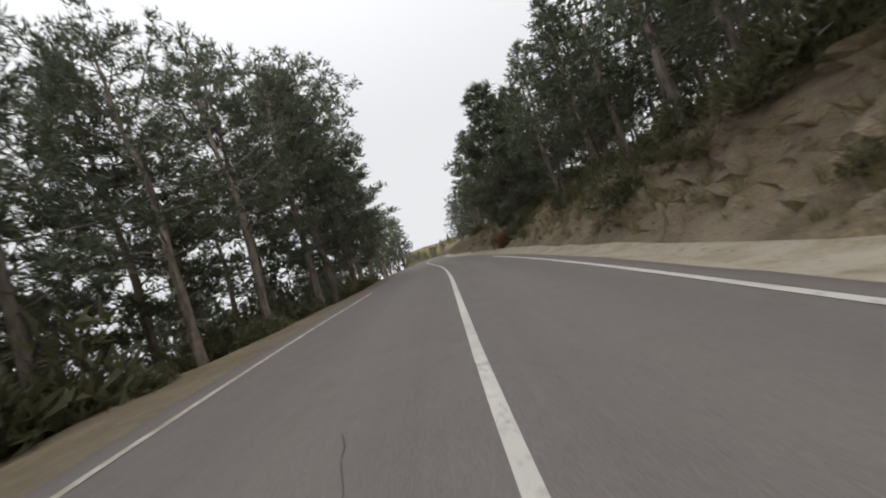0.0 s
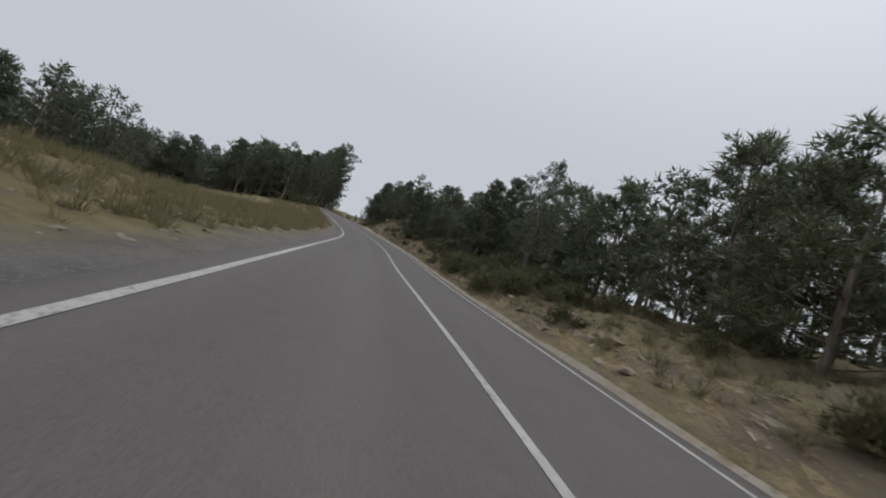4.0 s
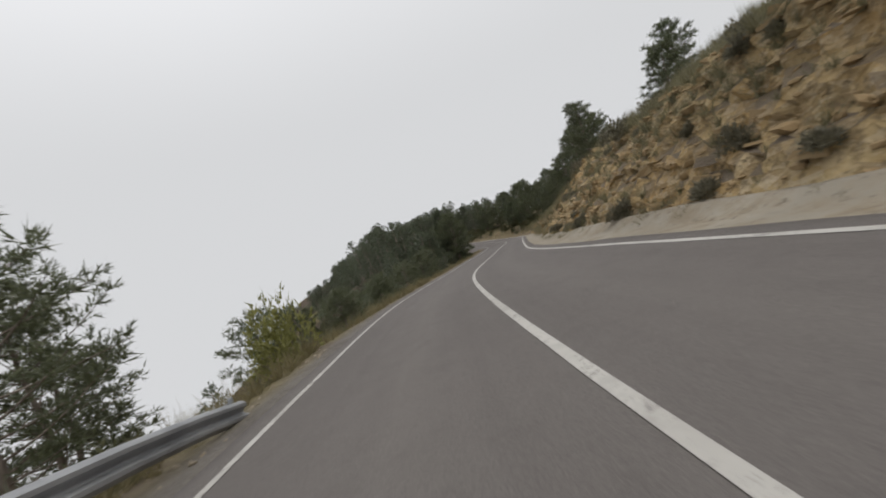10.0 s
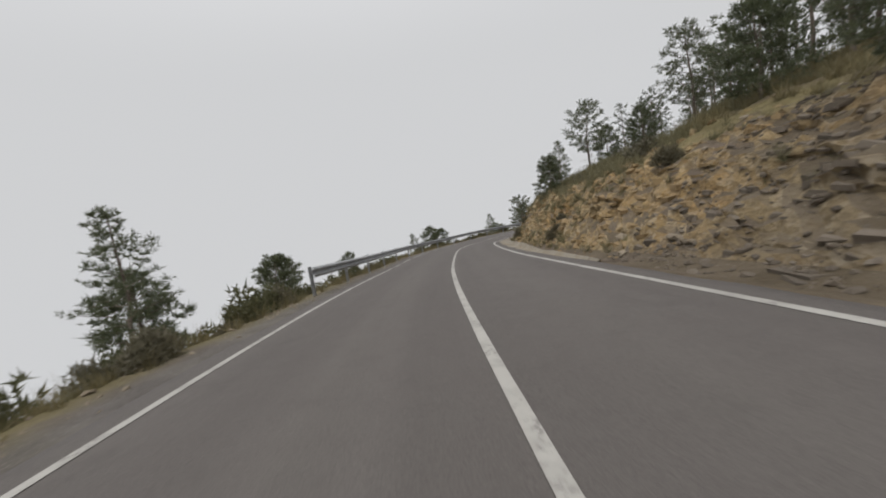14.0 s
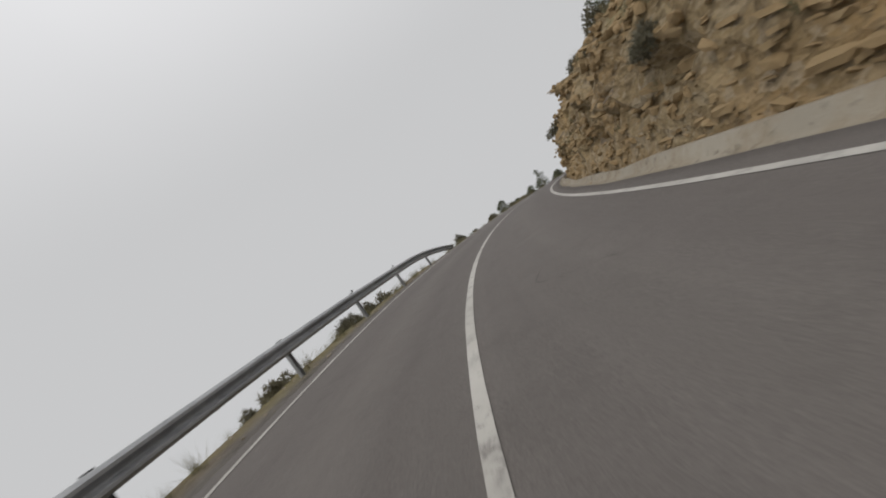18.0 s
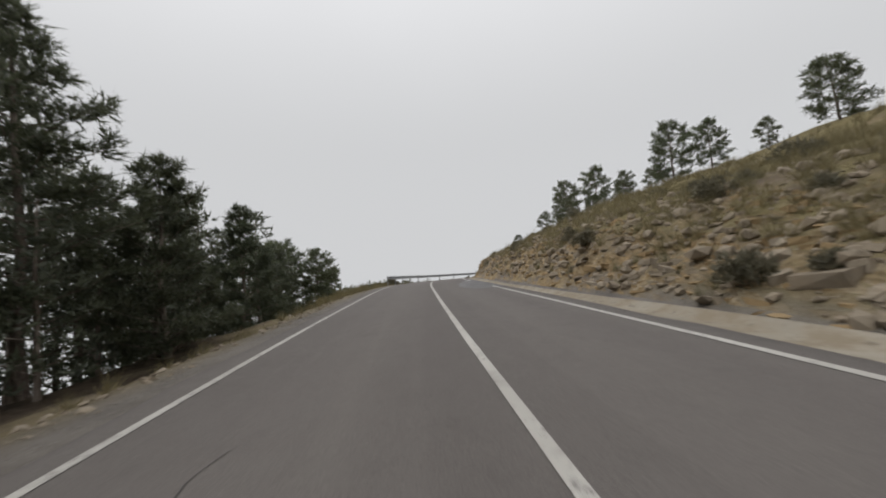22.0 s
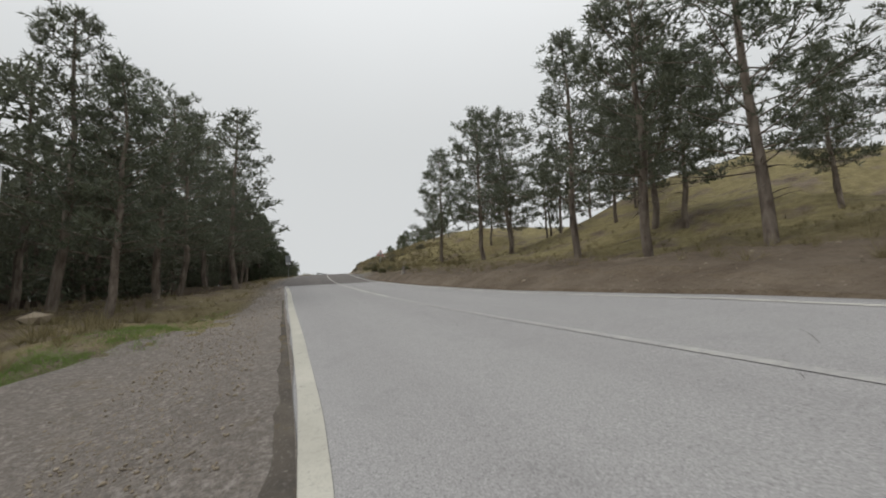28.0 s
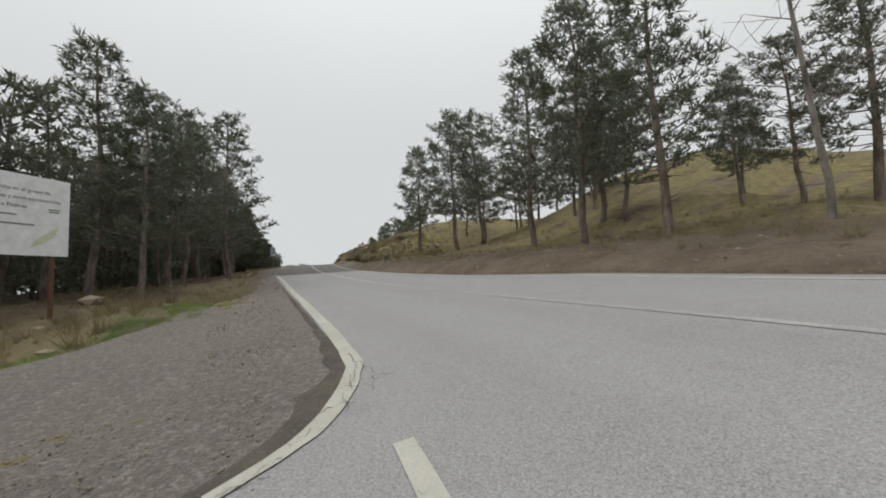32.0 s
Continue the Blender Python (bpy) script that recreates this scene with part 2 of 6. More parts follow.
def asphalt(name, dark, light, chip, salt=0.3):
    """Bitumen with stones in it, streaked along the lanes."""
    p = Paint(name, 0.85)
    lane = p.n.new("ShaderNodeCombineXYZ")
    p.l.new(p.attr("along"), lane.inputs[0])
    p.l.new(p.attr("across"), lane.inputs[1])
    world, p.where = p.where, lane.outputs[0]
    streak = p.noise(1.0, 5, (0.06, 2.6, 1), 0.65)
    fine = p.noise(1.0, 6, (0.35, 9.0, 1), 0.7)
    smear = p.noise(1.0, 4, (0.02, 0.9, 1), 0.5)
    p.where = world
    base = p.mix(p.ramp(p.noise(0.22, 5), 0.3, 0.7), dark, light)
    base = p.mix(p.product(p.ramp(streak, 0.4, 0.66), 0.7), base, tuple(v * 1.12 for v in light))
    base = p.mix(p.product(p.ramp(smear, 0.5, 0.7), 0.6), base, tuple(v * k for v, k in zip(dark, (0.84, 0.81, 0.82))))
    base = p.mix(p.product(p.attr("wheel"), p.ramp(fine, 0.2, 0.6)), base, tuple(v * k for v, k in zip(light, (1.22, 1.24, 1.2))))
    base = p.mix(p.product(p.attr("worn"), p.ramp(fine, 0.3, 0.7)), base, tuple(v * k for v, k in zip(dark, (0.8, 0.76, 0.78))))
    speck = p.mix(p.ramp(p.noise(120, 3, rough=0.8), 0.3, 0.7), tuple(v * 0.62 for v in dark), chip)
    coarse = p.mix(p.ramp(p.noise(60, 3, rough=0.9), 0.36, 0.64), tuple(v * 0.66 for v in dark), chip)
    grains = p.mix(salt, p.mix(salt, base, speck), coarse)
    worn = p.mix(p.product(p.ramp(p.noise(2.1, 7, rough=0.7), 0.54, 0.8), 0.4), grains, tuple(v * 0.8 for v in dark))
    p.color(p.mix(p.product(p.ramp(p.noise(0.6, 6, (1, 1, 1), 0.7), 0.6, 0.74), 0.3), worn, tuple(v * 1.25 for v in light)))
    return p.rough(0.75, 0.95, p.noise(3.0)).bump(p.noise(80, 3), 0.5, 0.008).mat


ASPHALT = asphalt("asphalt", (0.09, 0.08, 0.074), (0.123, 0.11, 0.102), (0.2, 0.182, 0.168))
OLD_ASPHALT = asphalt("old_asphalt", (0.205, 0.198, 0.2), (0.25, 0.242, 0.244), (0.46, 0.45, 0.44), 0.46)


def line_paint(name="worn_line_paint", lo=0.53, hi=0.62, under=(0.15, 0.14, 0.13)):
    p = Paint(name, 0.7)
    worn = p.ramp(p.mix(0.45, p.noise(24.0, 8, rough=0.75), p.noise(2.6, 6, rough=0.7)), lo, hi)
    dirt = p.mix(p.ramp(p.noise(0.8, 4), 0.3, 0.7), (0.36, 0.345, 0.315), (0.47, 0.455, 0.42))
    dirt = p.mix(p.product(p.ramp(p.noise(3.5, 6), 0.52, 0.7), 0.45), dirt, (0.2, 0.19, 0.175))
    return p.color(p.mix(worn, dirt, under)).bump(p.noise(60), 0.3, 0.003).mat


LINE_PAINT = line_paint()
DIRTY_PAINT = line_paint("dirty_line_paint", 0.42, 0.6, (0.16, 0.13, 0.085))
def cream_paint():
    p = Paint("cream_line_paint", 0.75)
    c = p.mix(p.ramp(p.noise(1.1, 5), 0.3, 0.7), (0.38, 0.365, 0.315), (0.49, 0.472, 0.41))
    c = p.mix(p.ramp(p.noise(9.0, 8, rough=0.85), 0.55, 0.66), c, (0.25, 0.238, 0.22))
    c = p.mix(p.product(p.ramp(p.noise(45.0, 4, rough=0.8), 0.45, 0.7), 0.35), c, (0.24, 0.23, 0.21))
    return p.color(c).bump(p.noise(60), 0.3, 0.003).mat


CREAM_PAINT = cream_paint()
FADED_PAINT = line_paint("faded_line_paint", 0.36, 0.56, (0.27, 0.262, 0.262))


def concrete():
    p = Paint("gutter_concrete", 0.9)
    c = p.mix(p.ramp(p.noise(0.7, 6), 0.35, 0.65), (0.24, 0.215, 0.172), (0.33, 0.3, 0.245))
    c = p.mix(p.ramp(p.noise(1.4, 7, rough=0.7), 0.42, 0.6), c, (0.22, 0.182, 0.13))
    c = p.mix(p.ramp(p.noise(6.0, 6, rough=0.7), 0.56, 0.7), c, (0.12, 0.1, 0.075))
    return p.color(c).bump(p.noise(25, 6), 0.5, 0.01).bump(p.noise(3, 5), 0.8, 0.05).mat


CONCRETE = concrete()


def hillside():
    """Rock where it is steep, earth, stones and dry grass where it is not."""
    p = Paint("hillside", 0.95, spec=0.15)
    bed = p.noise(1.3, 8, (1, 1, 1.7), 0.72)
    blocks, chips = p.cells(4.2, out=1, stretch=(1, 1, 1.5)), p.cells(13.0, out=1, stretch=(1, 1, 1.3))
    ochre = p.mix(p.ramp(bed, 0.32, 0.66), (0.25, 0.172, 0.078), (0.47, 0.362, 0.195))
    ochre = p.mix(p.ramp(p.noise(0.28, 5), 0.45, 0.62), ochre, (0.4, 0.26, 0.11))
    grey = p.mix(p.ramp(bed, 0.35, 0.65), (0.075, 0.063, 0.05), (0.19, 0.162, 0.128))
    rock = p.mix(p.attr("ochre"), grey, ochre)
    rock = p.mix(p.product(p.ramp(blocks, 0.62, 0.85), 0.5), rock, p.mix(p.attr("ochre"), (0.22, 0.19, 0.155), (0.45, 0.38, 0.27)))
    rock = p.mix(p.product(p.ramp(blocks, 0.4, 0.15), 0.55), rock, (0.17, 0.125, 0.07))
    rock = p.mix(p.product(p.ramp(chips, 0.65, 0.9), 0.4), rock, p.mix(p.attr("ochre"), (0.25, 0.22, 0.18), (0.48, 0.41, 0.3)))
    rock = p.mix(p.product(p.ramp(chips, 0.35, 0.1), 0.5), rock, (0.13, 0.1, 0.065))
    rock = p.mix(p.product(p.ramp(p.noise(1.9, 8, rough=0.75), 0.53, 0.64), 0.75), rock, (0.115, 0.085, 0.05))
    rock = p.mix(p.ramp(p.noise(6.0, 6), 0.58, 0.72), rock, (0.13, 0.1, 0.06))
    earth = p.mix(p.ramp(p.noise(0.9, 7), 0.35, 0.68), (0.1, 0.078, 0.058), (0.185, 0.15, 0.115))
    earth = p.mix(p.product(p.ramp(p.noise(11, 5, rough=0.8), 0.52, 0.66), 0.55), earth, (0.1, 0.075, 0.05))
    earth = p.mix(p.ramp(p.cells(6.0), 0.13, 0.08), earth, (0.24, 0.21, 0.17))
    straw = p.mix(p.ramp(p.noise(2.2, 7), 0.3, 0.7), (0.135, 0.115, 0.054), (0.255, 0.215, 0.108))
    straw = p.mix(p.product(p.ramp(p.noise(7.0, 6, rough=0.8), 0.5, 0.66), 0.6), straw, (0.12, 0.1, 0.055))
    ground_mix = p.mix(p.product(p.attr("straw"), p.ramp(p.noise(0.5, 6), 0.36, 0.5)), earth, straw)
    needle_bed = p.mix(p.ramp(p.noise(3.0, 7, rough=0.75), 0.35, 0.68), (0.05, 0.038, 0.027), (0.105, 0.08, 0.056))
    ground_mix = p.mix(p.product(p.attr("litter"), p.ramp(p.noise(0.7, 6), 0.28, 0.45)), ground_mix, needle_bed)
    grit = p.mix(p.ramp(p.cells(22), 0.3, 0.08), p.mix(p.ramp(p.noise(1.3, 6), 0.35, 0.65), (0.115, 0.106, 0.1), (0.175, 0.163, 0.152)), (0.27, 0.25, 0.23))
    ground_mix = p.mix(p.attr("grit"), ground_mix, grit)
    face = p.ramp(p.flat(), 0.88, 0.74)
    p.color(p.mix(p.product(face, p.attr("rock")), ground_mix, rock))
    return p.bump(p.noise(2.6, 8, rough=0.7), 0.8, 0.12).bump(p.cells(4.2, stretch=(1, 1, 1.5)), 0.5, 0.07).bump(p.cells(13.0, stretch=(1, 1, 1.3)), 0.6, 0.03).bump(p.noise(24, 5), 0.6, 0.02).mat


HILLSIDE = hillside()


def gravel():
    p = Paint("gravel", 0.95, spec=0.15)
    c = p.mix(p.ramp(p.noise(0.5, 6, rough=0.7), 0.35, 0.65), (0.2, 0.17, 0.145), (0.28, 0.242, 0.205))
    c = p.mix(p.ramp(p.noise(38, 4, rough=0.8), 0.35, 0.7), (0.13, 0.118, 0.108), c)
    c = p.mix(p.ramp(p.noise(55, 3, rough=0.8), 0.6, 0.72), c, (0.44, 0.41, 0.38))
    c = p.mix(p.product(p.ramp(p.noise(0.9, 7, rough=0.75), 0.58, 0.7), 0.6), c, (0.17, 0.125, 0.06))
    c = p.mix(p.ramp(p.noise(9, 5, rough=0.8), 0.4, 0.66), c, p.mix(p.ramp(p.noise(19, 4, rough=0.8), 0.4, 0.6), (0.16, 0.138, 0.12), (0.36, 0.33, 0.3)))
    return p.color(c).bump(p.noise(45, 4, rough=0.8), 0.9, 0.03).bump(p.noise(12, 5, rough=0.8), 0.6, 0.02).mat


GRAVEL = gravel()


def edge_dirt():
    p = Paint("edge_dirt", 0.95, spec=0.15)
    c = p.mix(p.ramp(p.noise(1.2, 6, rough=0.7), 0.35, 0.65), (0.07, 0.062, 0.055), (0.13, 0.112, 0.092))
    c = p.mix(p.ramp(p.noise(34, 4, rough=0.8), 0.56, 0.7), c, (0.24, 0.215, 0.19))
    c = p.mix(p.product(p.ramp(p.noise(3.0, 5), 0.55, 0.68), 0.6), c, (0.16, 0.115, 0.045))
    return p.color(c).bump(p.noise(45, 4, rough=0.8), 0.8, 0.02).mat


EDGE_DIRT = edge_dirt()


def leafy(name, dark, light, dead=(0.2, 0.15, 0.06), through_light=0.45, gloss=0.62):
    """Thin leaves or needles: gloss and colour on the lit side, some light let through."""
    p = Paint(name, gloss, spec=0.8)
    c = p.mix(p.island(), dark, light)
    c = p.mix(p.ramp(p.noise(0.9, 3), 0.42, 0.62), c, tuple((a + b) * 0.55 for a, b in zip(dark, light)))
    c = p.mix(p.product(p.ramp(p.noise(1.3, 2), 0.64, 0.76), 0.3), c, dead)
    c = p.mix(p.product(p.chance(), 0.25), c, tuple(v * 0.8 for v in dead))
    p.color(c)
    thin, both = p.n.new("ShaderNodeBsdfTranslucent"), p.n.new("ShaderNodeMixShader")
    p.l.new(c, thin.inputs[0])
    both.inputs[0].default_value = through_light
    p.l.new(p.bsdf.outputs[0], both.inputs[1])
    p.l.new(thin.outputs[0], both.inputs[2])
    p.l.new(both.outputs[0], p.n["Material Output"].inputs[0])
    return p.mat


NEEDLES = leafy("pine_needles", (0.07, 0.088, 0.045), (0.15, 0.168, 0.09), (0.16, 0.14, 0.075), gloss=0.4)
NEEDLES_DARK = leafy("black_pine_needles", (0.056, 0.072, 0.042), (0.125, 0.145, 0.085), (0.125, 0.11, 0.065), gloss=0.4)
# black pine needles again, with the mist's haze put into a paler, greyer colour
NEEDLES_HAZED = leafy("hazed_pine_needles", (0.075, 0.09, 0.058), (0.155, 0.172, 0.115), (0.15, 0.135, 0.09), gloss=0.4)
SHRUB_GREEN = leafy("shrub_leaves", (0.06, 0.066, 0.032), (0.15, 0.15, 0.07))
SHRUB_GREY = leafy("grey_shrub_leaves", (0.1, 0.095, 0.064), (0.21, 0.195, 0.135))
STRAW = leafy("dry_grass_blades", (0.12, 0.103, 0.048), (0.28, 0.235, 0.12), (0.27, 0.22, 0.1))
STRAW_GREEN = leafy("esparto_blades", (0.11, 0.106, 0.056), (0.25, 0.228, 0.125), (0.24, 0.2, 0.1))
GRASS = leafy("green_grass_blades", (0.11, 0.18, 0.035), (0.22, 0.32, 0.08), (0.2, 0.22, 0.06))


def bark(name, dark, light):
    p = Paint(name, 0.95, spec=0.1)
    c = p.mix(p.ramp(p.noise(6.0, 6, (1, 1, 0.25)), 0.35, 0.65), dark, light)
    return p.color(p.mix(p.ramp(p.noise(0.8, 3), 0.5, 0.7), c, tuple(v * 1.25 for v in light))).bump(p.cells(9, stretch=(1, 1, 0.3)), 0.9, 0.03).mat


BARK = bark("pine_bark", (0.1, 0.08, 0.066), (0.25, 0.212, 0.178))
GREY_WOOD = bark("grey_dead_wood", (0.13, 0.115, 0.1), (0.3, 0.27, 0.24))


def steel():
    p = Paint("galvanised_steel", 0.5, 0.7, 0.5)
    p.color(p.mix(p.ramp(p.noise(2.0, 5), 0.3, 0.7), (0.26, 0.265, 0.27), (0.4, 0.405, 0.41)))
    return p.rough(0.4, 0.65, p.noise(5.0)).mat


STEEL = steel()


def stone(name, a, b, c):
    p = Paint(name, 0.92, spec=0.2)
    base = p.mix(p.chance(), p.mix(p.island(), a, b), p.mix(p.island(), b, a))
    base = p.mix(p.ramp(p.noise(3.0, 7, rough=0.7), 0.4, 0.66), base, c)
    return p.color(base).bump(p.noise(9.0, 7), 0.7, 0.04).mat


SCREE_STONE = stone("scree_stone", (0.085, 0.072, 0.058), (0.23, 0.195, 0.155), (0.14, 0.115, 0.088))
OCHRE_STONE = stone("ochre_stone", (0.19, 0.13, 0.065), (0.36, 0.275, 0.16), (0.29, 0.205, 0.11))
GREY_STONE = stone("grey_stone", (0.165, 0.138, 0.105), (0.36, 0.31, 0.24), (0.24, 0.195, 0.14))


def plain(name, c, rough=0.6, metal=0.0):
    p = Paint(name, rough, metal)
    p.color(p.mix(p.ramp(p.noise(4.0, 6), 0.35, 0.7), c, tuple(v * 0.8 for v in c)))
    return p.mat


SIGN_WHITE = plain("sign_white", (0.8, 0.8, 0.81), 0.45)
SIGN_RED = plain("sign_red", (0.42, 0.05, 0.035), 0.45)
SIGN_BLACK = plain("sign_black", (0.03, 0.03, 0.032), 0.5)
SIGN_BACK = plain("sign_back", (0.36, 0.38, 0.4), 0.5, 0.3)
CRACK = plain("crack_dirt", (0.06, 0.056, 0.052), 0.95)
PRINT_GREY = plain("print_grey", (0.2, 0.21, 0.24), 0.6)
RUSTY = plain("rusty_post", (0.14, 0.075, 0.05), 0.85)
MIST = bpy.data.materials.new("mist")


# ---- making things ----
def mesh_of(name, verts, faces, mats, smooth=False, index=None, **attrs):
    me = bpy.data.meshes.new(name)
    verts = np.asarray([tuple(v) for v in verts] if isinstance(verts, list) else verts, dtype=np.float32)
    if isinstance(faces, list) and not (len(faces) and isinstance(faces[0], np.ndarray)):
        sizes = [len(f) for f in faces]
        loops = [k for f in faces for k in f]
    else:
        groups = faces if isinstance(faces, list) else [faces]
        sizes = np.concatenate([np.full(len(g), g.shape[1]) for g in groups])
        loops = np.concatenate([g.ravel() for g in groups])
    sizes, loops = np.asarray(sizes, dtype=np.int32), np.asarray(loops, dtype=np.int32)
    me.vertices.add(len(verts))
    me.vertices.foreach_set("co", verts.ravel())
    me.loops.add(len(loops))
    me.loops.foreach_set("vertex_index", loops)
    me.polygons.add(len(sizes))
    me.polygons.foreach_set("loop_start", np.concatenate([[0], np.cumsum(sizes)[:-1]]).astype(np.int32))
    for m in mats if isinstance(mats, (list, tuple)) else [mats]:
        me.materials.append(m)
    if index is not None:
        me.polygons.foreach_set("material_index", np.asarray(index, dtype=np.int32))
    me.polygons.foreach_set("use_smooth", np.full(len(me.polygons), smooth, dtype=bool))
    for key, values in attrs.items():
        me.attributes.new(key, "FLOAT", "POINT").data.foreach_set("value", np.asarray(values, dtype=np.float32))
    me.update(calc_edges=True)
    return me


def thing(name, label, category, group="", kind="", at=None, mesh=None):
    ob = new(name, mesh)
    if at is not None:
        ob.matrix_world = at
    return tagged(ob, label, category, group, kind)


def piece(name, mesh, parent, label="", at=None):
    ob = new(name, mesh)
    ob.parent = parent
    if at is not None:
        ob.matrix_basis = at
    return tagged(ob, label)


def part(name, bm, material, parent, label="", at=None, smooth=False):
    me = bpy.data.meshes.new(name)
    bm.to_mesh(me)
    bm.free()
    me.materials.append(material)
    if smooth:
        me.polygons.foreach_set("use_smooth", np.ones(len(me.polygons), dtype=bool))
    return piece(name, me, parent, label, at)


def strip(cols_s, cols_u, z, closed=None):
    """Vertices and quads of a sheet laid out along the road: rows at cols_s, columns at cols_u, heights z over the road."""
    ss, uu = np.meshgrid(cols_s, cols_u, indexing="ij")
    v = plan(ss, uu, z).reshape(-1, 3)
    n, m = len(cols_s), len(cols_u)
    i = (np.arange(n - 1)[:, None] * m + np.arange(m - 1)[None]).ravel()
    return v, np.stack([i, i + 1, i + m + 1, i + m], -1), ss, uu


def wobble(p, scale, seed, octaves=4):
    """Fractal value noise of many points at once, about -1 to 1."""
    p = np.asarray(p, float) * scale
    total, amp, norm = np.zeros(len(p)), 1.0, 0.0
    for o in range(octaves):
        q = p * 2.03**o + seed * 17.3 + o * 5.1
        c = np.floor(q).astype(np.int64)
        f = q - c
        f = f * f * (3 - 2 * f)
        acc = np.zeros(len(p))
        for dx in (0, 1):
            for dy in (0, 1):
                for dz in (0, 1):
                    h = (c[:, 0] + dx) * 374761393 + (c[:, 1] + dy) * 668265263 + (c[:, 2] + dz) * 2147483647 + seed * 1274126177
                    h = (h ^ (h >> 13)) * 1274126177 & 0x7FFFFFFF
                    w = np.where(dx, f[:, 0], 1 - f[:, 0]) * np.where(dy, f[:, 1], 1 - f[:, 1]) * np.where(dz, f[:, 2], 1 - f[:, 2])
                    acc += w * ((h % 20011) / 10005.0 - 1)
        total += acc * amp
        norm += amp
        amp *= 0.5
    return total / norm


# ---- ground, road and slopes ----
JOINT = 35.8


def ground_kind(s, u):
    """How much of the slope is ochre, bare rock, and dry grass at s, u."""
    ochre, rock, straw_r, straw_l = bends([(-30, 0.3, 0.15, 1.0, 0.9), (28, 0.3, 0.2, 1.0, 0.7), (36, 0.3, 0.2, 1.0, 0.25), (60, 0.4, 0.5, 1.0, 0.25), (76, 0.55, 1, 0.9, 0.5),
                                           (100, 0.8, 1, 0.9, 0.9), (112, 0.62, 1, 0.9, 0.9), (140, 0.6, 1, 0.9, 1.0), (150, 0.8, 1, 0.9, 1.0), (160, 0.12, 1, 1.0, 0.8), (180, 0.12, 1, 1, 0.8), (187, 0.85, 1, 0.9, 0.8),
                                           (250, 0.95, 1, 0.8, 0.7), (262, 1.0, 1, 0.7, 0.25), (285, 1.0, 1, 0.7, 0.2), (300, 0.85, 0.8, 0.6, 0.3), (325, 0.7, 0.7, 0.6, 0.9), (345, 0.5, 0.8, 0.7, 0.95),
                                           (365, 0.35, 1, 0.9, 0.9), (383, 0.35, 1, 0.9, 0.3), (388, 0.5, 0.15, 0.9, 0.3), (520, 0.5, 0.1, 0.9, 0.3)], s)
    u, s = np.asarray(u, float), np.asarray(s, float)
    bare = np.clip((52 - s) / 6, 0, 1) * np.clip((11 - u) / 4, 0, 1)
    grit = np.clip(1.5 - (-u - HALF_LEFT - 0.4) / 0.7, 0, 1) * (u < 0) * 0.85 * np.clip((382 - s) / 6, 0.25, 1) + np.clip((s - 299) / 4, 0, 1) * np.clip((324 - s) / 5, 0, 1) * np.clip((7.2 + u) / 1.2, 0, 1) * (u < 0)
    grit = grit + np.clip((s - 44) / 6, 0, 1) * np.clip((106 - s) / 8, 0, 1) * np.clip((HALF_RIGHT + 2.0 - u) / 0.8, 0, 1) * (u > 0)
    gutter, cut, steep, hill = bends(RIGHT_SIDE, s)
    face = np.clip((gutter + cut / steep + 0.6 - (u - HALF_RIGHT - 0.35)) / 0.8, 0, 1) * np.clip((s - 56) / 6, 0, 1) * np.clip((cut - 1.0) / 0.5, 0, 1)
    straw_r = straw_r * (1 - bare) * (1 - 0.85 * face)
    litter = np.clip((-u - 5.6 - np.interp(s, [20, 34], [3.2, 0])) / 1.5, 0, 1) * np.interp(s, [12, 16, 88, 96, 258, 266, 322, 327, 374, 380], [0, 1, 1, 0, 0, 1, 1, 0, 0, 1])
    litter = litter + np.clip((u - HALF_RIGHT - 0.6) / 1.2, 0, 1) * np.interp(s, [8, 12, 40, 48, 330, 335, 362, 367, 408, 416], [0, 0.55, 0.55, 0, 0, 0.95, 0.95, 0, 0, 0.9]) * np.clip((13 - u) / 3, 0, 1)
    wooded = np.clip((s - 186) / 8, 0, 1) * np.clip((300 - s) / 8, 0, 1) * np.clip((-u - 5) / 2, 0, 1)
    return ochre, np.where(u > 0, rock, rock * 0.1), np.where(u > 0, straw_r, straw_l * (1 - 0.75 * wooded)), np.clip(grit, 0, 1), litter


def rough_level(s, u, p):
    """The ground with its lumps, ledges and gullies."""
    s, u = np.asarray(s, float).ravel(), np.asarray(u, float).ravel()
    z = level(s, u)
    gutter, cut, steep, hill = bends(RIGHT_SIDE, s)
    d = u - HALF_RIGHT - 0.35 - gutter - 0.15
    run = cut / steep
    on_face = np.clip(d / 0.5, 0, 1) * np.clip((run + 1.5 - d) / 1.5, 0, 1)
    away = np.clip(d / 1.5, 0, 1) + np.clip((-u - HALF_LEFT - 1.2) / 1.5, 0, 1)
    calm = 1 - 0.6 * np.clip((s - 330) / 8, 0, 1) * np.clip((376 - s) / 8, 0, 1) * (u < 0)
    lumps = (wobble(p, 0.22, 3) * 0.7 + wobble(p, 0.9, 5) * 0.22) * calm
    scree = np.interp(s, [155, 162, 184, 190], [1, 0.4, 0.4, 1])
    ledge = (np.abs(wobble(p * (1, 1, 1.6), 0.5, 8)) - 0.3) * 0.75 * scree + (np.abs(wobble(p * (1, 1, 1.4), 1.7, 9, 3)) - 0.25) * 0.6 + wobble(p, 4.2, 10, 2) * 0.13
    return z + np.clip(away, 0, 1) * lumps * np.clip(0.35 + np.abs(u) / 14, 0, 1.0) + on_face * np.clip(cut / 4, 0.15, 1.1) * ledge * 1.2


